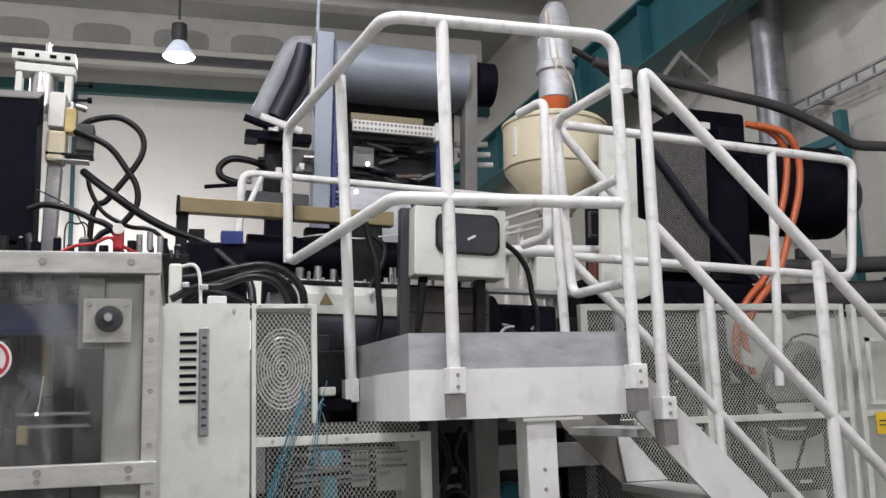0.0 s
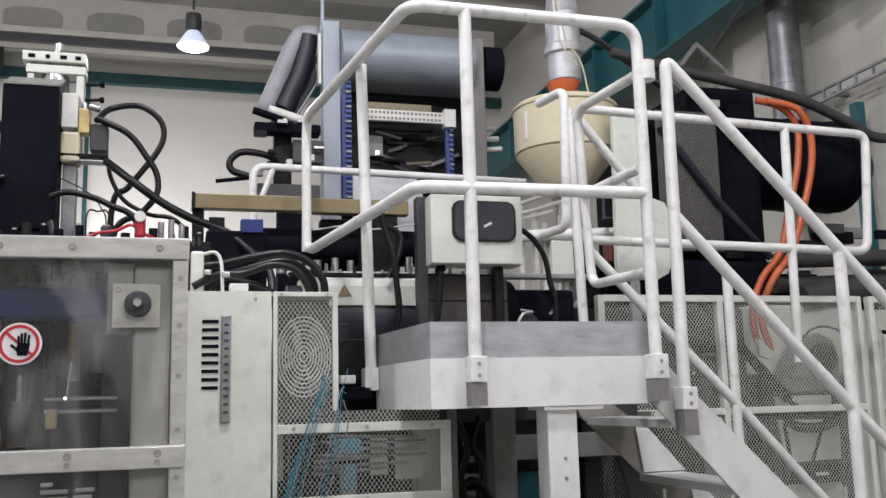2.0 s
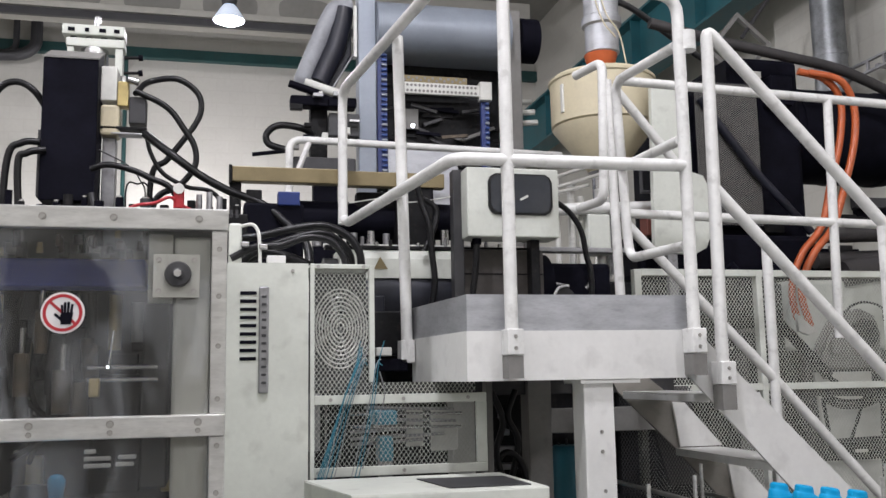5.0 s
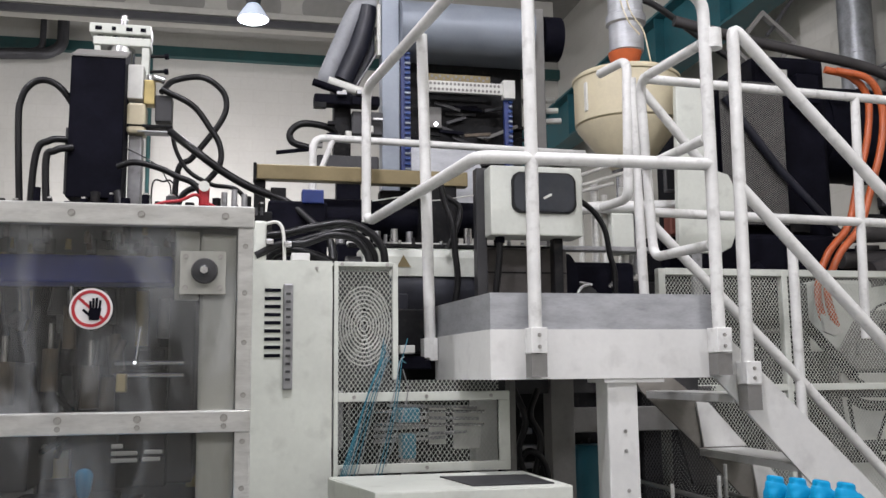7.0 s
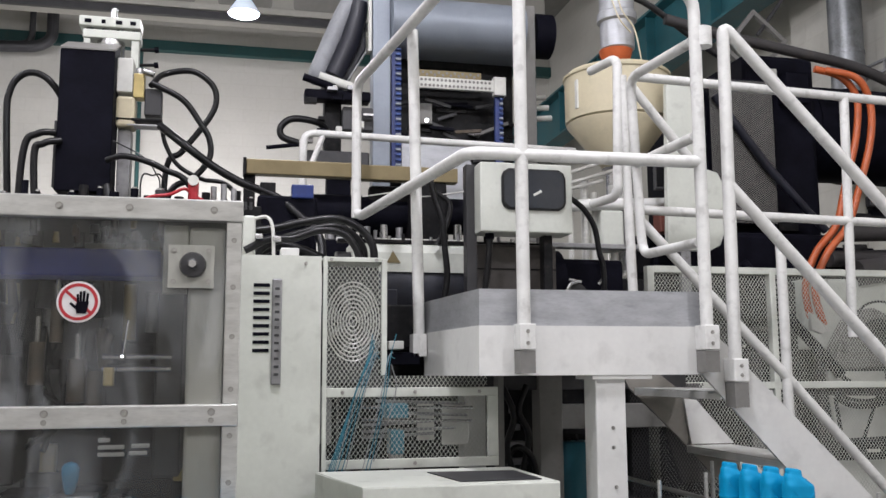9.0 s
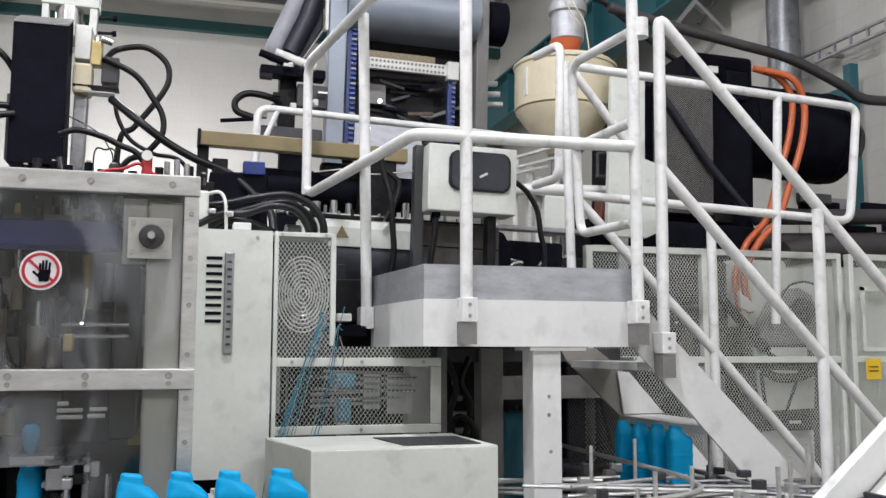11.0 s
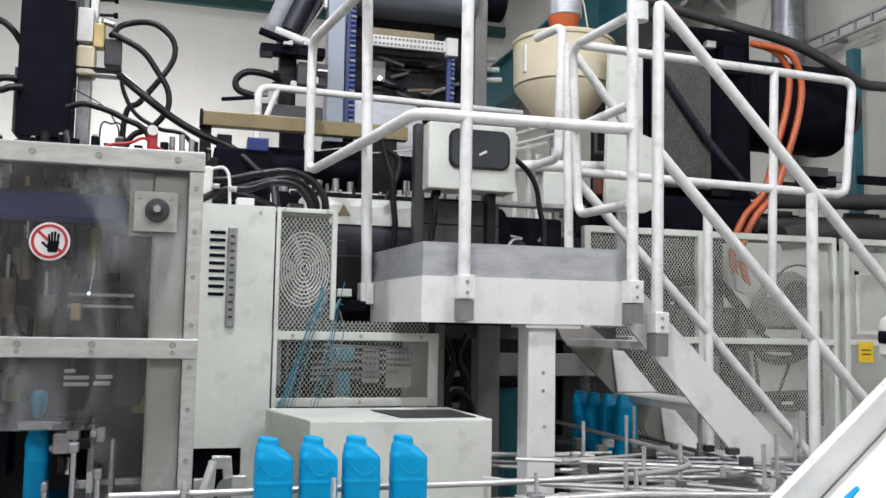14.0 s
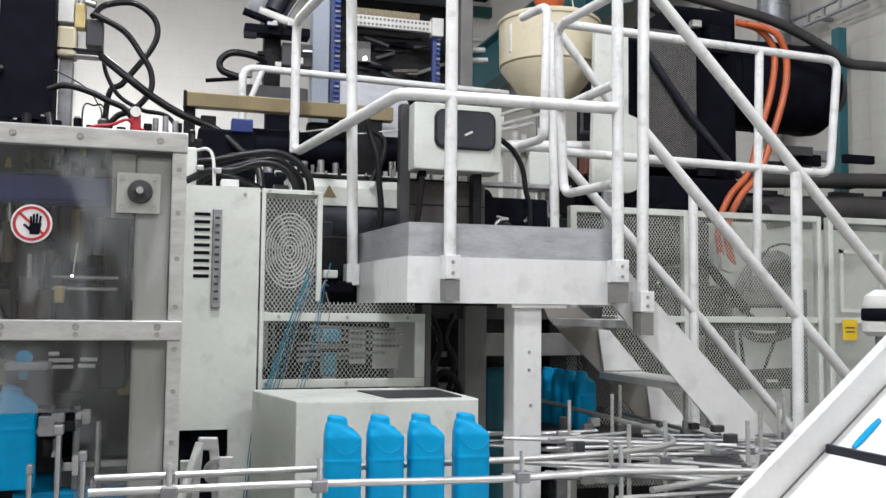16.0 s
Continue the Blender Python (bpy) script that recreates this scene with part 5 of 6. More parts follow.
hose("conveying_pipe", [(2.45, 4.34, 3.36), (2.80, 4.32, 3.285), (3.24, 4.30, 3.21), (3.60, 4.30, 3.15), (3.95, 4.30, 3.02), (4.08, 4.30, 2.955), (4.3, 4.30, 2.95), (5.3, 4.3, 2.98)], 0.030, PIPEGREY, "dark grey flexible conveying pipe over the drive", "pipe", 14)
for z, y in ((2.21, 4.2), (2.08, 4.25)):
    hose("service_pipe", [(3.3, y, z - 0.02), (3.8, y, z), (4.3, y, z + 0.02), (5.3, y, z + 0.05)], 0.045, PIPEGREY, "dusty grey lagged service pipe", "pipe", 14)
hose("service_pipe", [(3.35, 4.1, 1.97), (3.7, 4.1, 2.02), (4.1, 4.1, 2.03), (5.2, 4.1, 1.98)], 0.07, PIPEGREY, "dusty dark lagged service pipe", "pipe", 14)

# ---- mesh fence under the drive ----
FN = 3.80
fence = thing("mesh_fence", (3.0, FN, 0.0), "pale grey steel fence panel with expanded metal mesh", "fence")
for x0, x1 in ((2.04, 2.075), (2.66, 2.69), (3.45, 3.475), (3.52, 3.55), (4.55, 4.59)):
    put("post", boxes(((x0, FN, 0.0), (x1, FN + 0.04, 1.95)), bevel=0.003), CREAM, fence)
for z in (1.92, 1.39, 0.75):
    put("rail", boxes(((2.075, FN + 0.002, z), (3.45, FN + 0.032, z + 0.032)), bevel=0.003), CREAM, fence)
    put("rail", boxes(((3.55, FN + 0.002, z), (4.55, FN + 0.032, z + 0.032)), bevel=0.003), CREAM, fence)
put("mesh", diamond_mesh(2.075, 3.45, 0.6, 1.92, FN + 0.012, 0.0165, 0.0235, 0.0017), CREAM, fence, "expanded metal mesh")
put("mesh", diamond_mesh(3.55, 4.55, 0.6, 1.92, FN + 0.012, 0.0165, 0.0235, 0.0017), CREAM, fence, "expanded metal mesh")
put("latch_frame", boxes(((3.58, FN - 0.012, 1.45), (3.60, FN, 1.78)), ((3.58, FN - 0.012, 1.76), (3.85, FN, 1.78)), ((3.83, FN - 0.012, 1.45), (3.85, FN, 1.76)), ((3.60, FN - 0.012, 1.45), (3.83, FN, 1.47))), CREAM, fence)
put("yellow_label", boxes(((3.586, FN - 0.016, 1.304), (3.677, FN - 0.013, 1.411)), bevel=0.001), YELLOW, fence, "yellow warning label")
for z in (1.345, 1.366):
    put("label_bar", boxes(((3.602, FN - 0.018, z), (3.660, FN - 0.0165, z + 0.006))), DARKGREY, fence)
hyd = thing("hydraulic_unit", (3.1, 4.2, 0.0), "pale grey hydraulic unit with hoses behind the fence", "machine")
put("tank", boxes(((3.06, 4.10, 1.58), (3.60, 4.28, 1.94)), bevel=0.02), CREAM, hyd)
put("tank", boxes(((3.60, 4.14, 0.1), (4.55, 4.28, 1.92)), bevel=0.02), CREAM, hyd)
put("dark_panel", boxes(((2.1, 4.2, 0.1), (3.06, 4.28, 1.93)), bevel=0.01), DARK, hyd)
put("lower_panel", boxes(((3.06, 4.05, 0.1), (3.58, 4.09, 1.575)), bevel=0.01), DARKGREY, hyd)
put("door_sheet", prism([(3.076, 1.351), (3.43, 1.345), (3.418, 1.150), (3.10, 1.140)], "y", 3.985, 4.0), NYLON, hyd, "pale painted sheet")
put("door_sheet", boxes(((3.10, 3.985, 0.55), (3.41, 4.0, 1.036)), bevel=0.003), NYLON, hyd, "pale painted sheet")
put("rib_panel", boxes(((2.72, 4.12, 0.5), (2.98, 4.16, 1.32)), bevel=0.01), MIDGREY, hyd)
put("pump", prism([(3.10, 1.475), (3.15, 1.615), (3.226, 1.728), (3.29, 1.775), (3.36, 1.785), (3.44, 1.75), (3.47, 1.66), (3.455, 1.49)], "y", 3.99, 4.09, 0.012), MIDGREY, hyd, "grey pump housing")
put("pump_face", cyl((3.36, 3.965, 1.655), (3.36, 3.99, 1.655), 0.075, 28), DARKGREY, hyd, smooth=True)
put("pump_bracket", boxes(((3.16, 3.955, 1.555), (3.25, 3.99, 1.62)), bevel=0.006), MIDGREY, hyd)
put("pale_strip", boxes(((3.04, 3.945, 1.415), (3.36, 3.965, 1.468)), bevel=0.004), NYLON, hyd)
put("pale_strip", boxes(((2.74, 3.945, 1.425), (2.78, 3.965, 1.49)), bevel=0.004), NYLON, hyd)
put("low_block", boxes(((3.10, 3.93, 1.042), (3.37, 3.965, 1.13)), bevel=0.006), DARK, hyd)
put("low_label", boxes(((3.22, 3.926, 1.078), (3.29, 3.9295, 1.094))), NYLON, hyd)
put("strut", cyl((3.319, 3.94, 1.374), (3.208, 3.94, 1.13), 0.008, 8), DARK, hyd)
put("hose_funnel", prism([(2.960, 1.757), (3.075, 1.668), (3.02, 1.648), (2.965, 1.668)], "y", 3.94, 3.965, 0.004), NYLON, hyd, "torn white funnel under the orange hoses")
put("shelf", boxes(((2.70, 3.97, 1.672), (2.95, 4.10, 1.684)), bevel=0.003), MIDGREY, hyd)
put("valve_block", boxes(((2.62, 3.96, 1.40), (2.70, 4.05, 1.56)), bevel=0.01), DARKGREY, hyd)
put("dark_duct", tube([(2.60, 3.93, 1.99), (2.70, 3.93, 1.882), (2.86, 3.93, 1.70), (3.082, 3.93, 1.476), (3.10, 3.93, 1.45)], 0.026, 14, 0.03), BLACK, hyd, "black rubber duct", True)
# dark upright strip drawn as the shadow beside the duct
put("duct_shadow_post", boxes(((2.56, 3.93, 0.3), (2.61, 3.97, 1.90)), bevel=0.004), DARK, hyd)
put("pilot_lamp", cyl((2.543, 3.86, 1.587), (2.543, 3.85, 1.587), 0.006, 10), NYLON, hyd)
HF = "black hydraulic hose behind the fence"
for pts, r in (([(3.045, 3.93, 1.40), (3.095, 3.92, 1.324), (3.19, 3.92, 1.300), (3.305, 3.92, 1.311), (3.417, 3.92, 1.364), (3.44, 3.93, 1.42)], 0.015), ([(3.06, 3.935, 1.41), (3.11, 3.925, 1.345), (3.20, 3.925, 1.325), (3.30, 3.925, 1.333), (3.40, 3.93, 1.38)], 0.010), ([(3.19, 3.95, 1.70), (3.205, 3.92, 1.745), (3.252, 3.92, 1.790), (3.337, 3.92, 1.810), (3.429, 3.92, 1.782), (3.46, 3.95, 1.72)], 0.006), ([(3.10, 3.94, 1.45), (3.17, 3.935, 1.405), (3.235, 3.935, 1.362)], 0.012), ([(3.07, 3.94, 1.34), (3.085, 3.94, 1.22), (3.10, 3.94, 1.10)], 0.010), ([(3.40, 3.95, 1.36), (3.42, 3.95, 1.2), (3.41, 3.95, 1.05)], 0.010)):
    hose("hydraulic_hose", pts, r, RUBBER, HF)
hose("thin_cable", [(2.74, 3.92, 1.30), (2.78, 3.92, 1.24), (2.80, 3.92, 1.12), (2.76, 3.92, 1.0)], 0.006, NYLON, "pale cable hanging behind the fence", "cable", 6)

# ---- machine base under the platform ----
base = thing("support_frame", (1.6, 3.8, 0.0), "grey steel machine base frame with dark openings", "machine frame")
put("column", boxes(((1.43, 3.55, 0.0), (1.53, 3.65, 1.46)), bevel=0.004), MIDGREY, base)
put("column", boxes(((1.155, 3.20, 0.0), (1.178, 3.26, 1.46)), bevel=0.004), MIDGREY, base)
put("pale_piece", prism([(1.30, 1.33), (1.42, 1.40), (1.50, 1.36), (1.47, 1.14), (1.36, 1.05), (1.28, 1.18)], "y", 4.10, 4.12), NYLON, base, "pale sheet behind the base")
put("beam", boxes(((1.53, 3.58, 1.24), (2.16, 3.64, 1.34)), bevel=0.004), MIDGREY, base)
put("beam", boxes(((0.7, 3.58, 1.40), (2.1, 3.64, 1.46)), bevel=0.004), DARKGREY, base)
# black sheet added to darken the gaps between the beams like shade
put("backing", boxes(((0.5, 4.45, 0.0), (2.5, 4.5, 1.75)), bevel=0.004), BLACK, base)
put("side_sheet", prism([(1.98, 1.42), (2.20, 1.42), (2.26, 1.0), (2.10, 1.0)], "y", 3.66, 3.68), MIDGREY, base)
put("mesh_skirt", diamond_mesh(1.86, 2.20, 0.95, 1.42, 3.62, 0.014, 0.0225, 0.003), DARKGREY, base)
put("grey_plate", boxes(((0.56, 3.86, 1.18), (0.62, 3.9, 1.75)), bevel=0.003), DULLSTEEL, base)
put("pale_back", boxes(((0.90, 3.42, 1.22), (0.965, 3.43, 1.36)), bevel=0.003), NYLON, base, "pale sheet behind the mesh")
put("pale_back", boxes(((0.995, 3.42, 1.20), (1.10, 3.43, 1.355)), bevel=0.003), NYLON, base, "pale sheet behind the mesh")
for i in range(7):
    put("rod", cyl((0.72 + rng.uniform(-0.1, 0.05), 3.3, 1.24 + i * 0.022), (1.05 + rng.uniform(-0.1, 0.1), 3.4, 1.24 + i * 0.022 + rng.uniform(-0.02, 0.02)), 0.006, 8), rng.choice([STEEL, DULLSTEEL, DULLSTEEL]), base, smooth=True)
for i in range(5):
    put("bracket", boxes(((1.28 + rng.uniform(0, 0.1), 3.7, 1.02 + i * 0.07), (1.36 + rng.uniform(0, 0.08), 3.75, 1.045 + i * 0.07)), bevel=0.003), rng.choice([DULLSTEEL, DARK, BLACK]), base)
for i in range(10):
    put("stud", cyl((1.56 + i * 0.035, 3.75, 0.98), (1.56 + i * 0.035, 3.75, 1.16 + rng.uniform(0, 0.05)), 0.006, 8), DARKGREY, base)
for pts in ([(1.26, 3.5, 1.42), (1.30, 3.48, 1.30), (1.27, 3.48, 1.18), (1.31, 3.5, 1.05)], [(1.36, 3.5, 1.42), (1.32, 3.48, 1.32), (1.36, 3.48, 1.22), (1.33, 3.5, 1.05)], [(1.25, 3.5, 1.10), (1.31, 3.48, 1.18), (1.38, 3.48, 1.12), (1.40, 3.5, 0.95)]):
    hose("base_hose", pts, 0.013, RUBBER, "black hose in the machine base")
bb = thing("blue_crate", (0.80, 3.5, 0.0), "small blue plastic crate on a steel stand behind the mesh", "crate")
put("crate", boxes(((0.735, 3.15, 1.315), (0.815, 3.25, 1.365)), bevel=0.006), CASTBLUE, bb)
put("lower_crate", boxes(((0.752, 3.16, 1.19), (0.802, 3.24, 1.275)), bevel=0.006), CASTBLUE, bb)
put("stand", boxes(((0.76, 3.17, 0.0), (0.80, 3.23, 1.19))), DULLSTEEL, bb)
bd = thing("blue_drum", (1.66, 3.72, 0.0), "dark blue-green steel drum under the extruder", "drum")
put("shell", lathe([(0.075, 0.0), (0.08, 0.02), (0.08, 0.45), (0.085, 0.46), (0.08, 0.47), (0.08, 0.9), (0.085, 0.91), (0.08, 0.92), (0.075, 1.16), (0.06, 1.18)], 28, (1.66, 3.72, 0)), CASTBLUE, bd, smooth=True)
blkc = thing("black_connector", (0.80, 3.2, 1.46), "black connector block with pale plugs at the platform corner", "connector")
put("block", boxes(((0.735, 3.17, 1.50), (0.86, 3.23, 1.545)), bevel=0.004), BLACK, blkc)
put("plug", boxes(((0.745, 3.16, 1.555), (0.80, 3.22, 1.585)), bevel=0.004), NYLON, blkc)
put("stem", boxes(((0.76, 3.19, 1.40), (0.78, 3.21, 1.50))), DARK, blkc)
put("dark_box", boxes(((0.72, 3.26, 1.56), (0.86, 3.4, 1.72)), bevel=0.006), DARK, blkc)
put("dark_valve", boxes(((0.74, 3.3, 1.72), (0.80, 3.36, 1.78)), bevel=0.004), BELTBLACK, blkc)

# thin blue air tubes over the mesh
rng = random.Random(5)
for k in range(11):
    dx = (k % 6 - 2.5) * 0.0058 + (0.0 if k < 8 else 0.055)
    w = [rng.uniform(-0.005, 0.005) for _ in range(5)]
    mt = (CASTBLUE, CASTBLUE, DULLSTEEL)[k % 3]
    hose("air_tube", [(0.672 + dx, CY - 0.012, 1.60 - 0.02 * (k % 5)), (0.653 + dx + w[0], CY - 0.016, 1.52), (0.611 + dx * 1.4 + w[1], CY - 0.022, 1.393), (0.541 + dx * 1.6 + w[2], CY - 0.034, 1.169), (0.493 + dx * 1.7 + w[3], CY - 0.060, 1.031), (0.44 + dx + w[4], CY - 0.10, 0.60)], 0.0016, mt, "thin grey pneumatic tube" if mt is DULLSTEEL else "thin blue pneumatic tube", "tube", 6)
hose("air_tube", [(0.72, CY - 0.01, 1.50), (0.735, CY - 0.012, 1.42), (0.70, CY - 0.014, 1.30), (0.66, CY - 0.02, 1.19)], 0.002, DULLSTEEL, "thin grey pneumatic tube", "tube", 6)

# ---- white cover box ----
wb = thing("cover_box", (0.84, 2.6, 0.0), "pale grey sheet metal cover box with dark patch on top", "cover")
put("front", boxes(((0.557, 2.45, 0.3), (1.117, 2.46, 1.166)), bevel=0.002), CREAM, wb)
put("side", prism([(0.557, 2.452), (0.565, 2.46), (0.475, 2.86), (0.467, 2.855)], "z", 0.3, 1.166), CREAM, wb)
put("top", prism([(0.557, 2.452), (1.117, 2.452), (1.10, 2.88), (0.47, 2.88)], "z", 1.160, 1.168), CREAM, wb)
# flat dark grey patch laid on the right part of the lid
put("slot", prism([(0.84, 2.50), (1.08, 2.50), (1.07, 2.74), (0.80, 2.76)], "z", 1.169, 1.172), DARKGREY, wb, "dark patch on the lid")
put("right_side", boxes(((1.107, 2.462, 0.3), (1.117, 2.88, 1.158))), CREAM, wb)

# ---- bottle conveyor ----
con = thing("bottle_conveyor", (1.0, 1.88, 0.0), "steel bottle conveyor with round guide rails", "conveyor")
put("belt", boxes(((-0.9, 1.83, 0.915), (1.62, 1.93, 0.945)), bevel=0.004), DARKGREY, con)
put("belt", prism([(1.56, 1.9), (1.74, 1.80), (2.06, 2.3), (2.06, 3.9), (1.76, 3.9), (1.76, 2.5)], "z", 0.900, 0.944), DARKGREY, con)
put("side_beam", boxes(((-0.9, 1.79, 0.84), (1.56, 1.825, 0.925)), bevel=0.004), ALU, con)
put("guide_rail", tube([(0.04, 1.79, 1.055), (0.45, 1.79, 1.055), (0.95, 1.79, 1.045), (1.25, 1.80, 1.05), (1.6, 1.72, 1.05)], 0.0085, 12, 0.05), ALU, con, smooth=True)
put("guide_rail", tube([(0.04, 1.985, 1.05), (0.95, 1.985, 1.055), (1.35, 2.0, 1.06), (1.62, 2.12, 1.06), (1.72, 2.4, 1.06), (1.73, 3.4, 1.06)], 0.0085, 12, 0.12), ALU, con, smooth=True)
put("guide_rail", tube([(1.35, 1.80, 1.0), (1.75, 1.95, 1.0), (2.05, 2.35, 1.0), (2.1, 3.4, 1.0)], 0.0085, 12, 0.12), ALU, con, smooth=True)
for x, y in ((0.20, 1.80), (0.52, 1.80), (1.0, 1.80), (1.27, 1.82)):
    put("clamp", boxes(((x - 0.018, y - 0.025, 1.035), (x + 0.018, y + 0.01, 1.062)), bevel=0.004), DULLSTEEL, con)
    put("clamp_rod", cyl((x, y - 0.012, 0.86), (x, y - 0.012, 1.11), 0.006, 8), ALU, con, smooth=True)
for x, y, h in ((1.42, 2.05, 1.13), (1.50, 2.62, 1.14), (1.70, 2.70, 1.15), (1.86, 2.95, 1.16), (1.62, 2.2, 1.12), (2.02, 2.75, 1.15), (2.18, 3.0, 1.18), (2.2, 2.45, 1.15), (1.95, 2.2, 1.14), (1.8, 2.05, 1.13), (1.33, 1.98, 1.10), (2.35, 2.62, 1.17), (2.12, 2.2, 1.16)):
    put("upright_rod", cyl((x, y, 0.8), (x, y, h), 0.0065, 8), ALU, con, smooth=True)
    put("rod_block", boxes(((x - 0.014, y - 0.014, 0.985), (x + 0.014, y + 0.014, 1.012)), bevel=0.003), DULLSTEEL, con)
rng = random.Random(8)
for i in range(34):
    x, y = 1.30 + rng.uniform(0, 0.9), 1.95 + rng.uniform(0, 0.95)
    a = rng.uniform(-0.9, 0.3)
    l = rng.uniform(0.15, 0.4)
    z = rng.uniform(0.93, 1.05)
    put("cross_rod", cyl((x - l * math.cos(a), y - l * math.sin(a), z), (x + l * math.cos(a), y + l * math.sin(a), z), 0.0065, 8), rng.choice([ALU, ALU, DULLSTEEL]), con, smooth=True)
for x, y in ((-0.7, 1.87), (0.6, 1.87), (1.45, 1.87), (1.9, 2.6), (1.9, 3.6)):
    put("leg", boxes(((x - 0.03, y - 0.03, 0.0), (x + 0.03, y + 0.03, 0.90)), bevel=0.003), DULLSTEEL, con)
for i in range(30):
    x, y, z = 1.30 + rng.uniform(0, 0.95), 1.95 + rng.uniform(0, 1.0), rng.uniform(0.93, 1.06)
    w, h = rng.uniform(0.010, 0.022), rng.uniform(0.008, 0.022)
    put("rod_clamp", boxes(((x - w, y - 0.014, z - h), (x + w, y + 0.014, z + h)), bevel=0.004), rng.choice([ALU, DULLSTEEL, DARKGREY, MIDGREY]), con)
# sensor stands in front of the mould station
for x, z, w in ((-0.038, 1.175, 0.020), (0.015, 1.115, 0.016), (-0.095, 1.09, 0.012), (0.205, 1.06, 0.022)):
    st = thing("sensor_stand", (x, 1.97, 0.92), "small steel sensor stand with clamp block", "stand", "sensor stands")
    put("rod", cyl((x, 1.97, 0.92), (x, 1.97, z), 0.0065, 10), STEEL, st, smooth=True)
    put("block", boxes(((x - w / 2, 1.955, z - 0.022), (x + w / 2, 1.985, z)), bevel=0.003), DULLSTEEL, st)
rng = random.Random(17)
clampset = thing("bottle_clamp", (-0.1, 2.2, 0.9), "black and steel bottle clamp below the mould", "clamp")
for i in range(14):
    x, z = rng.uniform(-0.10, 0.03), rng.uniform(0.99, 1.19)
    w, h = rng.uniform(0.006, 0.022), rng.uniform(0.006, 0.026)
    put("jaw", boxes(((x - w, 2.17 + rng.uniform(-0.04, 0.04), z - h), (x + w, 2.24, z + h)), bevel=0.003), rng.choice([BLACK, BLACK, DULLSTEEL, STEEL, NYLON, DARK]), clampset)
put("post", boxes(((-0.03, 2.22, 0.9), (-0.015, 2.25, 1.19)), bevel=0.002), DULLSTEEL, clampset)
neck = thing("neck_clamp", (-0.138, 2.2, 1.182), "steel neck clamp plate holding the fresh bottle", "clamp")
put("neck_plate", boxes(((-0.188, 2.18, 1.182), (-0.088, 2.25, 1.202)), bevel=0.003), DULLSTEEL, neck)
put("neck_bar", boxes(((-0.19, 2.25, 1.186), (-0.09, 2.44, 1.198)), bevel=0.003), DARK, neck)
for x in (-0.055, 0.035):
    put("rod", cyl((x, 2.15, 0.92), (x, 2.15, 1.16), 0.008, 10), STEEL, clampset, smooth=True)
arm = thing("transfer_arm", (0.30, 2.42, 0.3), "steel transfer arm in the cabinet opening", "machine part")
put("fork", prism([(0.22999999999999998, 0.6), (0.282, 1.08), (0.334, 1.078), (0.383, 0.6), (0.345, 0.6), (0.312, 1.043), (0.294, 1.045), (0.27, 0.6)], "y", 2.40, 2.42, 0.003), ALU, arm, "forked steel lever")
put("rod", cyl((0.235, 2.36, 0.914), (0.283, 2.37, 1.07), 0.011, 12), NYLON, arm, "white rod", True)
put("disc", cyl((0.33, 2.39, 0.985), (0.33, 2.40, 0.985), 0.035, 24), STEEL, arm, smooth=True)
put("slot_plate", boxes(((0.335, 2.37, 0.9), (0.375, 2.38, 1.03)), bevel=0.004), ALU, arm)
put("plate", boxes(((0.235, 2.45, 0.6), (0.285, 2.47, 1.01)), bevel=0.003), ALU, arm)
# flat black sheet behind the door's cut-out stands in for its shade
put("dark_hole", boxes(((0.238, CY + 0.05, 0.25), (0.398, CY + 0.06, 1.03))), BLACK, arm, "black sheet for the shade in the cabinet opening")

# foreground chute
ch = thing("belt_conveyor", (1.75, 1.55, 0.0), "white inclined belt conveyor with black cleats and sheet metal side", "conveyor")
KC = (1.381 - 1.017) / (1.884 - 1.45)


def cz(x):
    return 1.381 + KC * (x - 1.884)


X0, X1 = 0.70, 2.75
put("side_flange", prism([(X0, cz(X0)), (X1, cz(X1)), (X1, cz(X1) - 0.14), (X0, cz(X0) - 0.14)], "y", 1.600, 1.606), OFFWHITE, ch)
put("flange_lip", prism([(X0, cz(X0)), (X1, cz(X1)), (X1, cz(X1) + 0.004), (X0, cz(X0) + 0.004)], "y", 1.572, 1.606), WHITE, ch)
put("edge_seal", prism([(X0, cz(X0) - 0.109), (X1, cz(X1) - 0.109), (X1, cz(X1) - 0.1115), (X0, cz(X0) - 0.1115)], "y", 1.594, 1.5995), MIDGREY, ch, "grey sealing edge")
put("belt", prism([(X0, cz(X0) - 0.112), (X1, cz(X1) - 0.112), (X1, cz(X1) - 0.118), (X0, cz(X0) - 0.118)], "y", 1.0, 1.598), BELTWHITE, ch, "white conveyor belt")
put("leg", boxes(((2.0, 1.55, 0.0), (2.05, 1.598, cz(2.0) - 0.12))), DULLSTEEL, ch)
put("leg", boxes(((1.05, 1.55, 0.0), (1.10, 1.598, cz(1.05) - 0.12))), DULLSTEEL, ch)
BELTX, BELTV = 1.676, 0.057
CLEATS = []
for k in range(4):
    x = BELTX + 0.285 * k
    CLEATS.append(put("cleat", prism([(x - 0.010, cz(x - 0.010) - 0.1115), (x + 0.008, cz(x + 0.008) - 0.1115), (x - 0.004, cz(x) - 0.098), (x - 0.010, cz(x) - 0.100)], "y", 1.004, 1.590), BELTBLACK, ch, "black rubber cleat"))


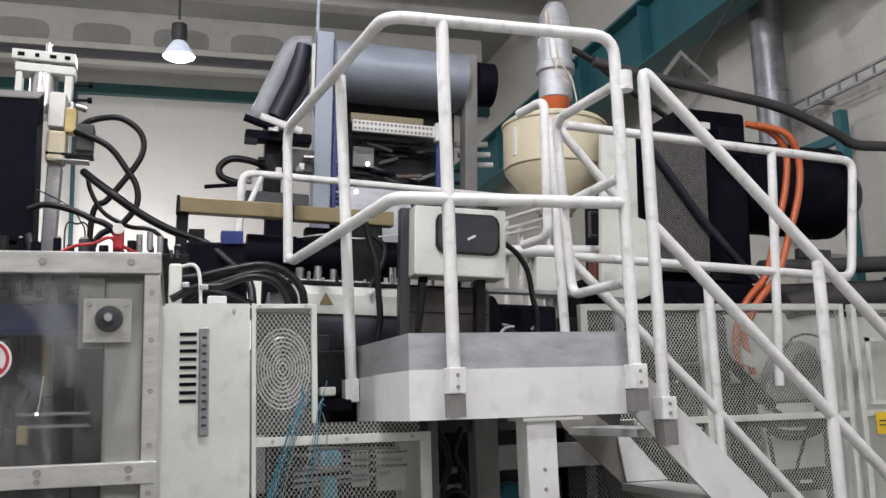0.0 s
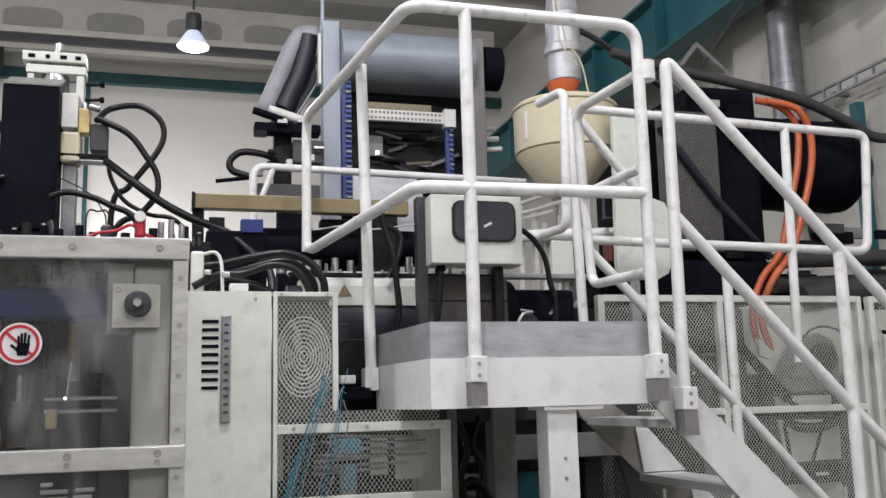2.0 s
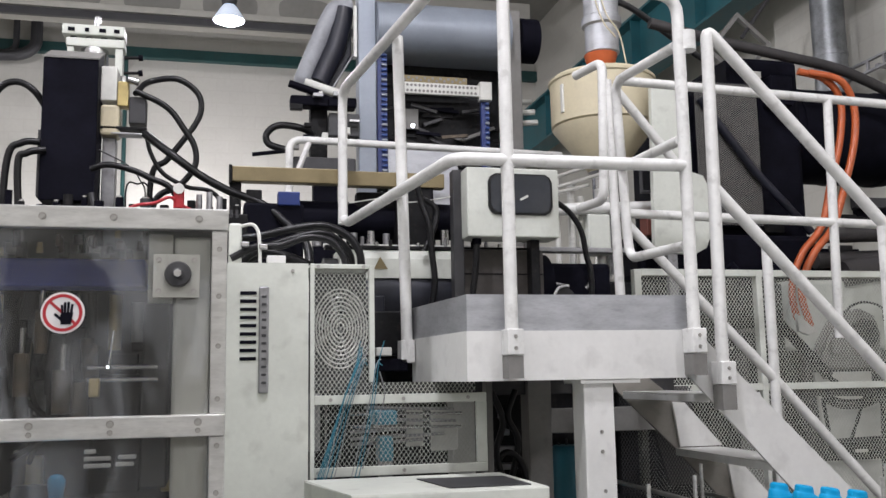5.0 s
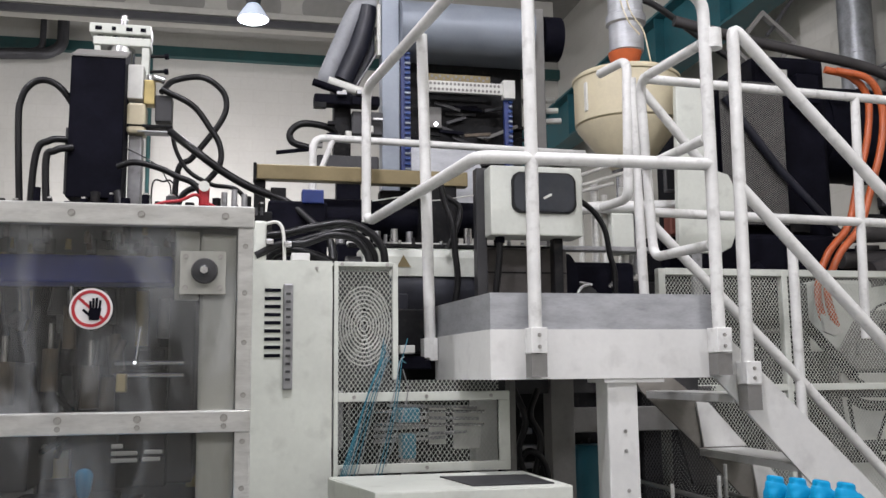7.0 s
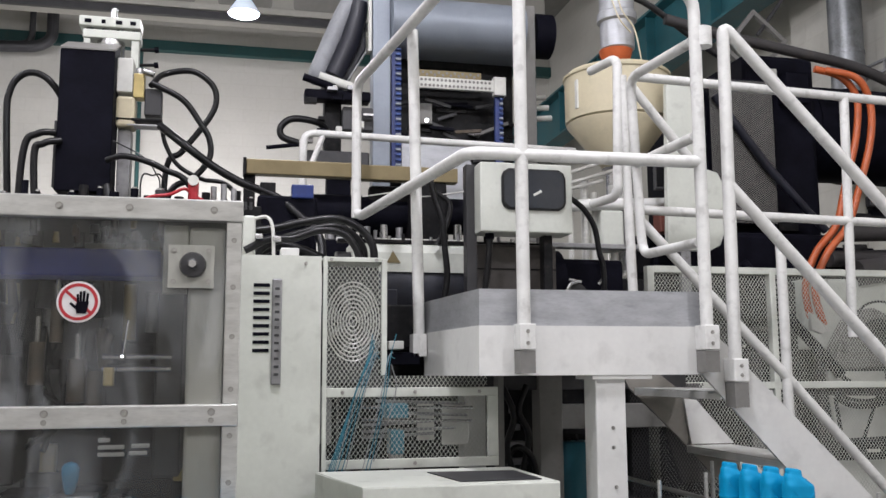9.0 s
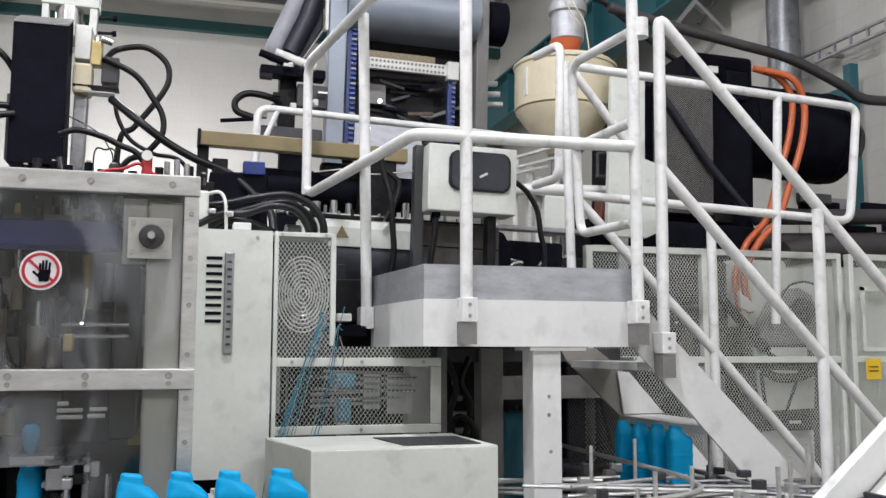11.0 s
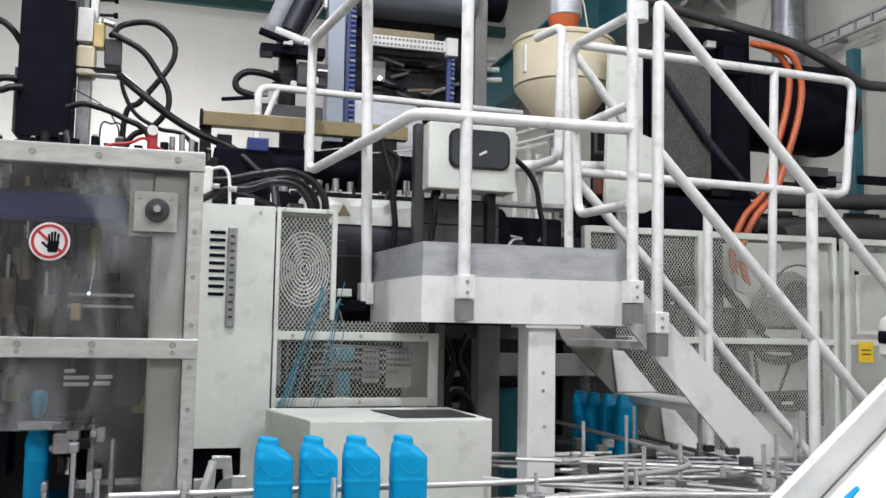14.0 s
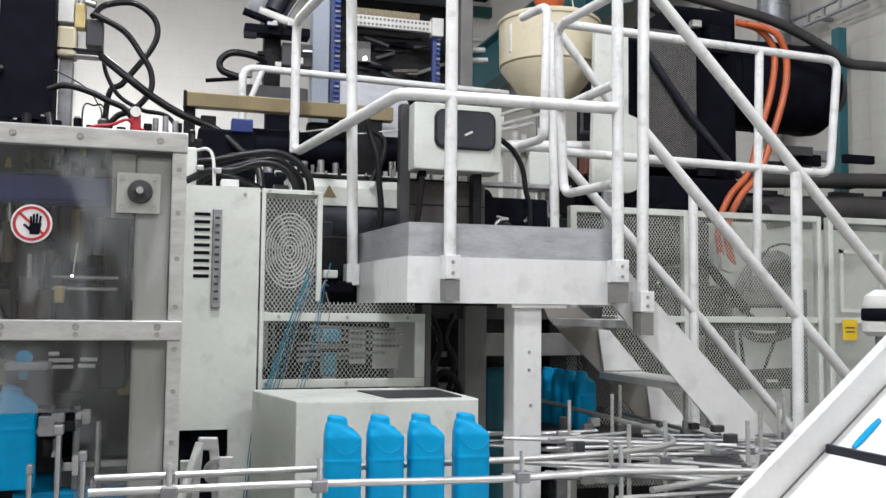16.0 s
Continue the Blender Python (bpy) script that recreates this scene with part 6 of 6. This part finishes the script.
def scrap(x, y, turn):
    """A strip of trimmed plastic lying on the belt."""
    bm = prism([(-0.050, -0.006), (-0.030, -0.010), (0.020, -0.009), (0.046, -0.007), (0.052, 0.0), (0.046, 0.007), (0.015, 0.010), (-0.030, 0.009), (-0.050, 0.005)], "z", 0.0, 0.006, 0.0015)
    bmesh.ops.transform(bm, matrix=pose(0, 0, 0, 0, -math.degrees(math.atan(KC)), 0) @ pose(0, 0, 0, 0, 0, turn), verts=bm.verts)
    ob = tagged(link("plastic_scrap", bm, BLUE), "strip of trimmed blue plastic riding on the belt", "scrap", "scraps on the belt")
    ob.location = (x, y, cz(x) - 0.1105)
    return ob


SCRAPS = [scrap(BELTX + 0.050, 1.520, 0), scrap(BELTX + 0.215, 1.50, 8)]
lampk = thing("beacon_lamp", (2.40, 2.2, 0.0), "rounded white sensor head with black band", "sensor")
put("cap", lathe([(0.02, 1.52), (0.05, 1.50), (0.058, 1.47), (0.056, 1.46)], 24, (2.41, 2.2, 0)), NYLON, lampk, smooth=True)
put("band", lathe([(0.056, 1.42), (0.06, 1.425), (0.06, 1.455), (0.056, 1.46)], 24, (2.41, 2.2, 0)), BLACK, lampk, smooth=True)
put("collar", lathe([(0.04, 1.37), (0.058, 1.385), (0.058, 1.415), (0.05, 1.42)], 24, (2.41, 2.2, 0)), NYLON, lampk, smooth=True)
put("pole", cyl((2.41, 2.2, 0.0), (2.41, 2.2, 1.38), 0.02, 12), DULLSTEEL, lampk, smooth=True)

# ---- hall details ----
structure("web_beam", boxes(((XL, 12.5, 6.30), (XR - 0.75, 12.8, 6.98)), bevel=0.02), BEAMPAINT, "cream concrete roof beam with oval web openings", "beam")
for i in range(9):
    x = -6.93 + i * 1.03
    structure("web_opening", prism([(x + 0.37 * math.copysign(abs(math.cos(a)) ** 0.6, math.cos(a)), max(6.47, 6.60 + 0.17 * math.copysign(abs(math.sin(a)) ** 0.6, math.sin(a)))) for a in [k * math.tau / 24 for k in range(24)]], "y", 12.488, 12.496), CEILPAINT, "dark oval opening in the roof beam", "opening")
for y in (4.0, 5.6, 7.2, 8.8, 10.4, 11.8):
    structure("ceiling_beam", boxes(((XL, y - 0.14, ZC - 0.45), (XR, y + 0.14, ZC - 0.004)), bevel=0.02), BEAMPAINT, "grey-beige concrete ceiling beam", "beam")
structure("beam_ledge", boxes(((XL, 12.36, 6.36), (XR - 0.75, 12.495, 6.45)), bevel=0.01), BEAMPAINT, "grey-cream ledge along the roof beam", "ledge")
structure("wall_pipe", cyl((-1.25, YF - 0.16, 0), (-1.25, YF - 0.16, 6.4), 0.032, 12), DARKTEAL, "dark green drain pipe on the far wall", "pipe")
crane = thing("crane_runway", (4.7, 9.0, 4.6), "teal steel crane runway beam with stiffeners", "beam")
put("web", boxes(((4.69, 3.0, 4.75), (4.71, YF, 5.35))), TEAL, crane)
put("bottom_flange", boxes(((4.56, 3.0, 4.72), (4.84, YF, 4.75))), TEAL, crane)
put("top_flange", boxes(((4.56, 3.0, 5.35), (4.84, YF, 5.38))), TEAL, crane)
for y in (6.2, 7.6, 9.0, 10.4, 11.8):
    put("stiffener", boxes(((4.58, y, 4.75), (4.69, y + 0.02, 5.35))), TEAL, crane)
for y in (5.2, 9.7, 14.2):
    put("bracket", boxes(((4.84, y, 4.55), (XR, y + 0.16, 4.75))), TEAL, crane)
duct = thing("ventilation_duct", (5.05, 6.4, 3.6), "galvanised round ventilation duct on the wall", "duct")
put("pipe", cyl((5.12, 6.4, 3.0), (5.12, 6.4, 7.38), 0.135, 28), GALV, duct, smooth=True)
for z in (3.4, 4.05, 4.7, 5.35, 6.0):
    put("seam", cyl((5.12, 6.4, z), (5.12, 6.4, z + 0.025), 0.141, 28), GALV, duct, smooth=True)
lad = thing("cable_ladder", (5.25, 5.0, 3.85), "grey steel cable ladder along the side wall", "cable tray")
for z in (3.92, 3.83):
    put("side_rail", boxes(((5.22, 2.0, z), (5.25, 6.6, z + 0.018))), DULLSTEEL, lad)
for i in range(24):
    put("rung", boxes(((5.225, 2.1 + i * 0.19, 3.848), (5.245, 2.12 + i * 0.19, 3.92))), DULLSTEEL, lad)
for y in (3.0, 6.0):
    put("wall_arm", boxes(((5.25, y, 3.85), (XR, y + 0.04, 3.88))), DULLSTEEL, lad)
tb = thing("teal_bracket", (5.2, 5.7, 2.2), "teal steel support post with cross arm", "bracket")
put("post", boxes(((5.16, 5.66, 0.0), (5.24, 5.74, 3.68)), bevel=0.004), TEAL, tb)
put("arm", boxes(((5.18, 5.74, 3.44), (5.24, 6.25, 3.52)), bevel=0.004), TEAL, tb)
fl = thing("flood_light_frame", (4.0, 6.0, 3.6), "grey tilted equipment frame under the crane beam", "frame")
bm = boxes(((-0.18, -0.02, -0.21), (-0.15, 0.02, 0.21)), ((0.15, -0.02, -0.21), (0.18, 0.02, 0.21)), ((-0.15, -0.02, 0.18), (0.15, 0.02, 0.21)), ((-0.15, -0.02, -0.21), (0.15, 0.02, -0.18)))
bmesh.ops.transform(bm, matrix=Matrix.Translation((4.02, 6.0, 3.92)) @ pose(0, 0, 0, 0, 40, 0), verts=bm.verts)
put("frame", bm, MIDGREY, fl)
put("hanger", cyl((4.05, 6.0, 4.0), (4.6, 6.0, 4.73), 0.015, 8), DARKGREY, fl)
# upright trunking by the far wall
for x, r in ((-2.80, 0.045), (-2.52, 0.085)):
    structure("riser_pipe", tube([(x, YF - 0.25, ZC - 0.02), (x, YF - 0.25, 6.36 + r), (x - 0.2, YF - 0.25, 6.31), (XL + 0.05, YF - 0.25, 6.27 - 2 * r)], r, 14, 0.12), DARKGREY, "dark service pipe dropping from the ceiling and turning along the wall", "pipe")
structure("wall_column", boxes(((5.18, 6.65, 0.0), (XR, 7.25, ZC - 0.004)), bevel=0.01), WALLPAINT, "cream painted wall column", "column")


# ---- bottles ----
def bottle_mesh():
    rows = [(-0.040, 0.036, 0.000, 0.026), (-0.0423, 0.0383, 0.004, 0.0283), (-0.0425, 0.0385, 0.008, 0.0285), (-0.0425, 0.0385, 0.075, 0.0285), (-0.0425, 0.0385, 0.139, 0.0285), (-0.0427, 0.0387, 0.142, 0.0287), (-0.0436, 0.0396, 0.145, 0.0297), (-0.0436, 0.0396, 0.149, 0.0297), (-0.0427, 0.0387, 0.152, 0.0287), (-0.0425, 0.0385, 0.155, 0.0285), (-0.0425, 0.0385, 0.180, 0.0285), (-0.0425, 0.0375, 0.186, 0.0283), (-0.0424, 0.0320, 0.193, 0.0272), (-0.0420, 0.0255, 0.200, 0.0255), (-0.0414, 0.0190, 0.207, 0.0232), (-0.0400, 0.0125, 0.2135, 0.0208), (-0.0378, 0.0085, 0.2175, 0.0190)]
    rows += [(-0.0362, 0.0078, 0.2195, 0.0180), (-0.0360, 0.0076, 0.2275, 0.0178), (-0.0350, 0.0066, 0.2325, 0.0168), (-0.0310, 0.0030, 0.2355, 0.0135), (-0.0250, -0.0030, 0.2362, 0.0085)]
    bm = bmesh.new()
    seg = 24
    rings = []
    for x0, x1, z, d in rows:
        e = 0.45 if z < 0.2 else 0.8
        ring = []
        for k in range(seg):
            a = (k + 0.5) * math.tau / seg
            c, s = math.cos(a), math.sin(a)
            ring.append(bm.verts.new(((x0 + x1) / 2 + (x1 - x0) / 2 * math.copysign(abs(c) ** e, c), d * math.copysign(abs(s) ** e, s), z)))
        rings.append(ring)
    for a, b in zip(rings, rings[1:]):
        for k in range(seg):
            bm.faces.new((a[k], a[(k + 1) % seg], b[(k + 1) % seg], b[k]))
    bm.faces.new(rings[0][::-1])
    bm.faces.new(rings[-1])
    for v in bm.verts:
        if v.co.z > 0.212:
            v.co.z -= 0.16 * (v.co.x + 0.014)
    for v in bm.verts:
        v.co.x *= 1.07
        if v.co.z > 0.178:
            v.co.z += 0.008
        elif 0.138 < v.co.z < 0.157:
            v.co.z -= 0.005
    for side in (-1, 1):
        arc = [(-0.040 + 0.080 * u, side * 0.0280, 0.192 - 0.030 * math.sin(math.pi * u) - 0.008 * u) for u in [0.07 + 0.85 * k / 12 for k in range(13)]]
        sweep(bm, arc, 0.0014, 6)
    return bm


bottle = tagged(link("bottle", bottle_mesh(), BLUE, smooth=True), "empty bright blue moulded plastic oil bottle on the conveyor", "bottle", "bottles on the conveyor")
FRONT = [bottle] + [copy_thing(bottle, pose(0, 0, 0)) for _ in range(3)]
REAR = [copy_thing(bottle, pose(0, 0, 0)) for _ in range(4)]
BZ = 0.947
fresh = copy_thing(bottle, pose(-0.150, 2.28, 0.955, 0, 0, 90))
fresh["label"] = "freshly blown blue plastic bottle in the mould station"
fresh["group"] = "fresh bottles"
f2 = copy_thing(bottle, pose(-0.62, 2.28, 0.985))
f2["label"], f2["group"] = "freshly blown blue plastic bottle in the mould station", "fresh bottles"
par = tagged(link("parison", lathe([(0.008, 1.203), (0.014, 1.215), (0.019, 1.245), (0.020, 1.262), (0.013, 1.272), (0.002, 1.275)], 14), BLUE, smooth=True), "short blue plastic parison above the bottle", "parison")
par.location = (-0.148, 2.22, 0.0)


PIVOT = Vector((1.15, 4.0, 2.0))
SWING = [(0.0, 2.3), (0.5, 1.7), (1.0, 0.85), (1.3, 0.25), (1.5, 0.0), (5.0, 0.0), (9.1, 0.0), (9.4, 1.2), (9.7, 2.3), (10.2, 2.6), (10.7, 2.2), (11.2, 0.8), (11.6, 0.0), (12.0, 0.0), (16.0, 0.0)]
SWINGING = [ext, cb, bar, hop, sil, car, grip, drv, slide, back, back2] + [o for o in scene.objects if not o.parent and o.name.split(".")[0] in ("extruder_cable", "box_cable", "signal_wire", "loader_wire", "orange_hose", "gripper_hose", "light_tube", "material_hose")]


def motions():
    for ob in SWINGING:
        rest = Matrix.Translation(ob.location)
        walk(ob, [(t, Matrix.Translation(PIVOT) @ pose(0, 0, 0, 0, a, 0) @ Matrix.Translation(-PIVOT) @ rest) for t, a in SWING])
    for k, ob in enumerate(FRONT):
        off = (-0.315, -0.213, -0.113, 0.0)[k] + 0.015
        walk(ob, [(t, pose(0.556 + 0.0953 * (t - 12.5) + off, 1.88, BZ)) for t in (0.0, 4.0, 8.0, 12.0, 16.0)])
    walk(fresh, [(0.0, pose(-0.150, 2.28, 0.955, 0, 0, 90)), (14.0, pose(-0.150, 2.28, 0.955, 0, 0, 90)), (14.25, pose(-0.149, 2.21, 0.985, 0, 0, 45)), (14.45, pose(-0.147, 2.16, 1.005, 0, 0, 8)), (16.0, pose(-0.147, 2.16, 1.005, 0, 0, 8))])
    for ob, lift in ((neck, 0.10), (par, 0.055)):
        at = ob.location.copy()
        walk(ob, [(t, pose(at.x, at.y, at.z + dz)) for t, dz in ((0.0, 0.0), (14.0, 0.0), (14.4, lift), (16.0, lift))])
    for ob in CLEATS:
        walk(ob, [(t, pose(BELTV * (t - 15.5), 0, KC * BELTV * (t - 15.5))) for t in (0.0, 8.0, 16.0)])
    for ob in SCRAPS:
        at = ob.location.copy()
        walk(ob, [(t, pose(at.x + BELTV * (t - 15.5), at.y, at.z + KC * BELTV * (t - 15.5))) for t in (0.0, 8.0, 16.0)])
    lead = [(0.0, 1.63, 1.78), (5.0, 1.645, 2.12), (7.4, 1.688, 2.36), (8.4, 1.720, 2.50), (9.4, 1.765, 2.68), (11.8, 1.83, 3.10), (13.5, 1.845, 3.31), (14.5, 1.84, 3.42), (16.0, 1.84, 3.56)]
    for k, ob in enumerate(REAR):
        rows = []
        for t, x, y in lead:
            u = max(0.0, min(1.0, (t - 7.4) / 5.0))
            v = max(0.0, min(1.0, (t - 13.5) / 2.5))
            rows.append((t, pose(x + k * (0.028 * (1 - u) + 0.022 * u - 0.010 * v), y - k * (0.066 * (1 - u) + 0.090 * u), BZ)))
        walk(ob, rows)


motions()
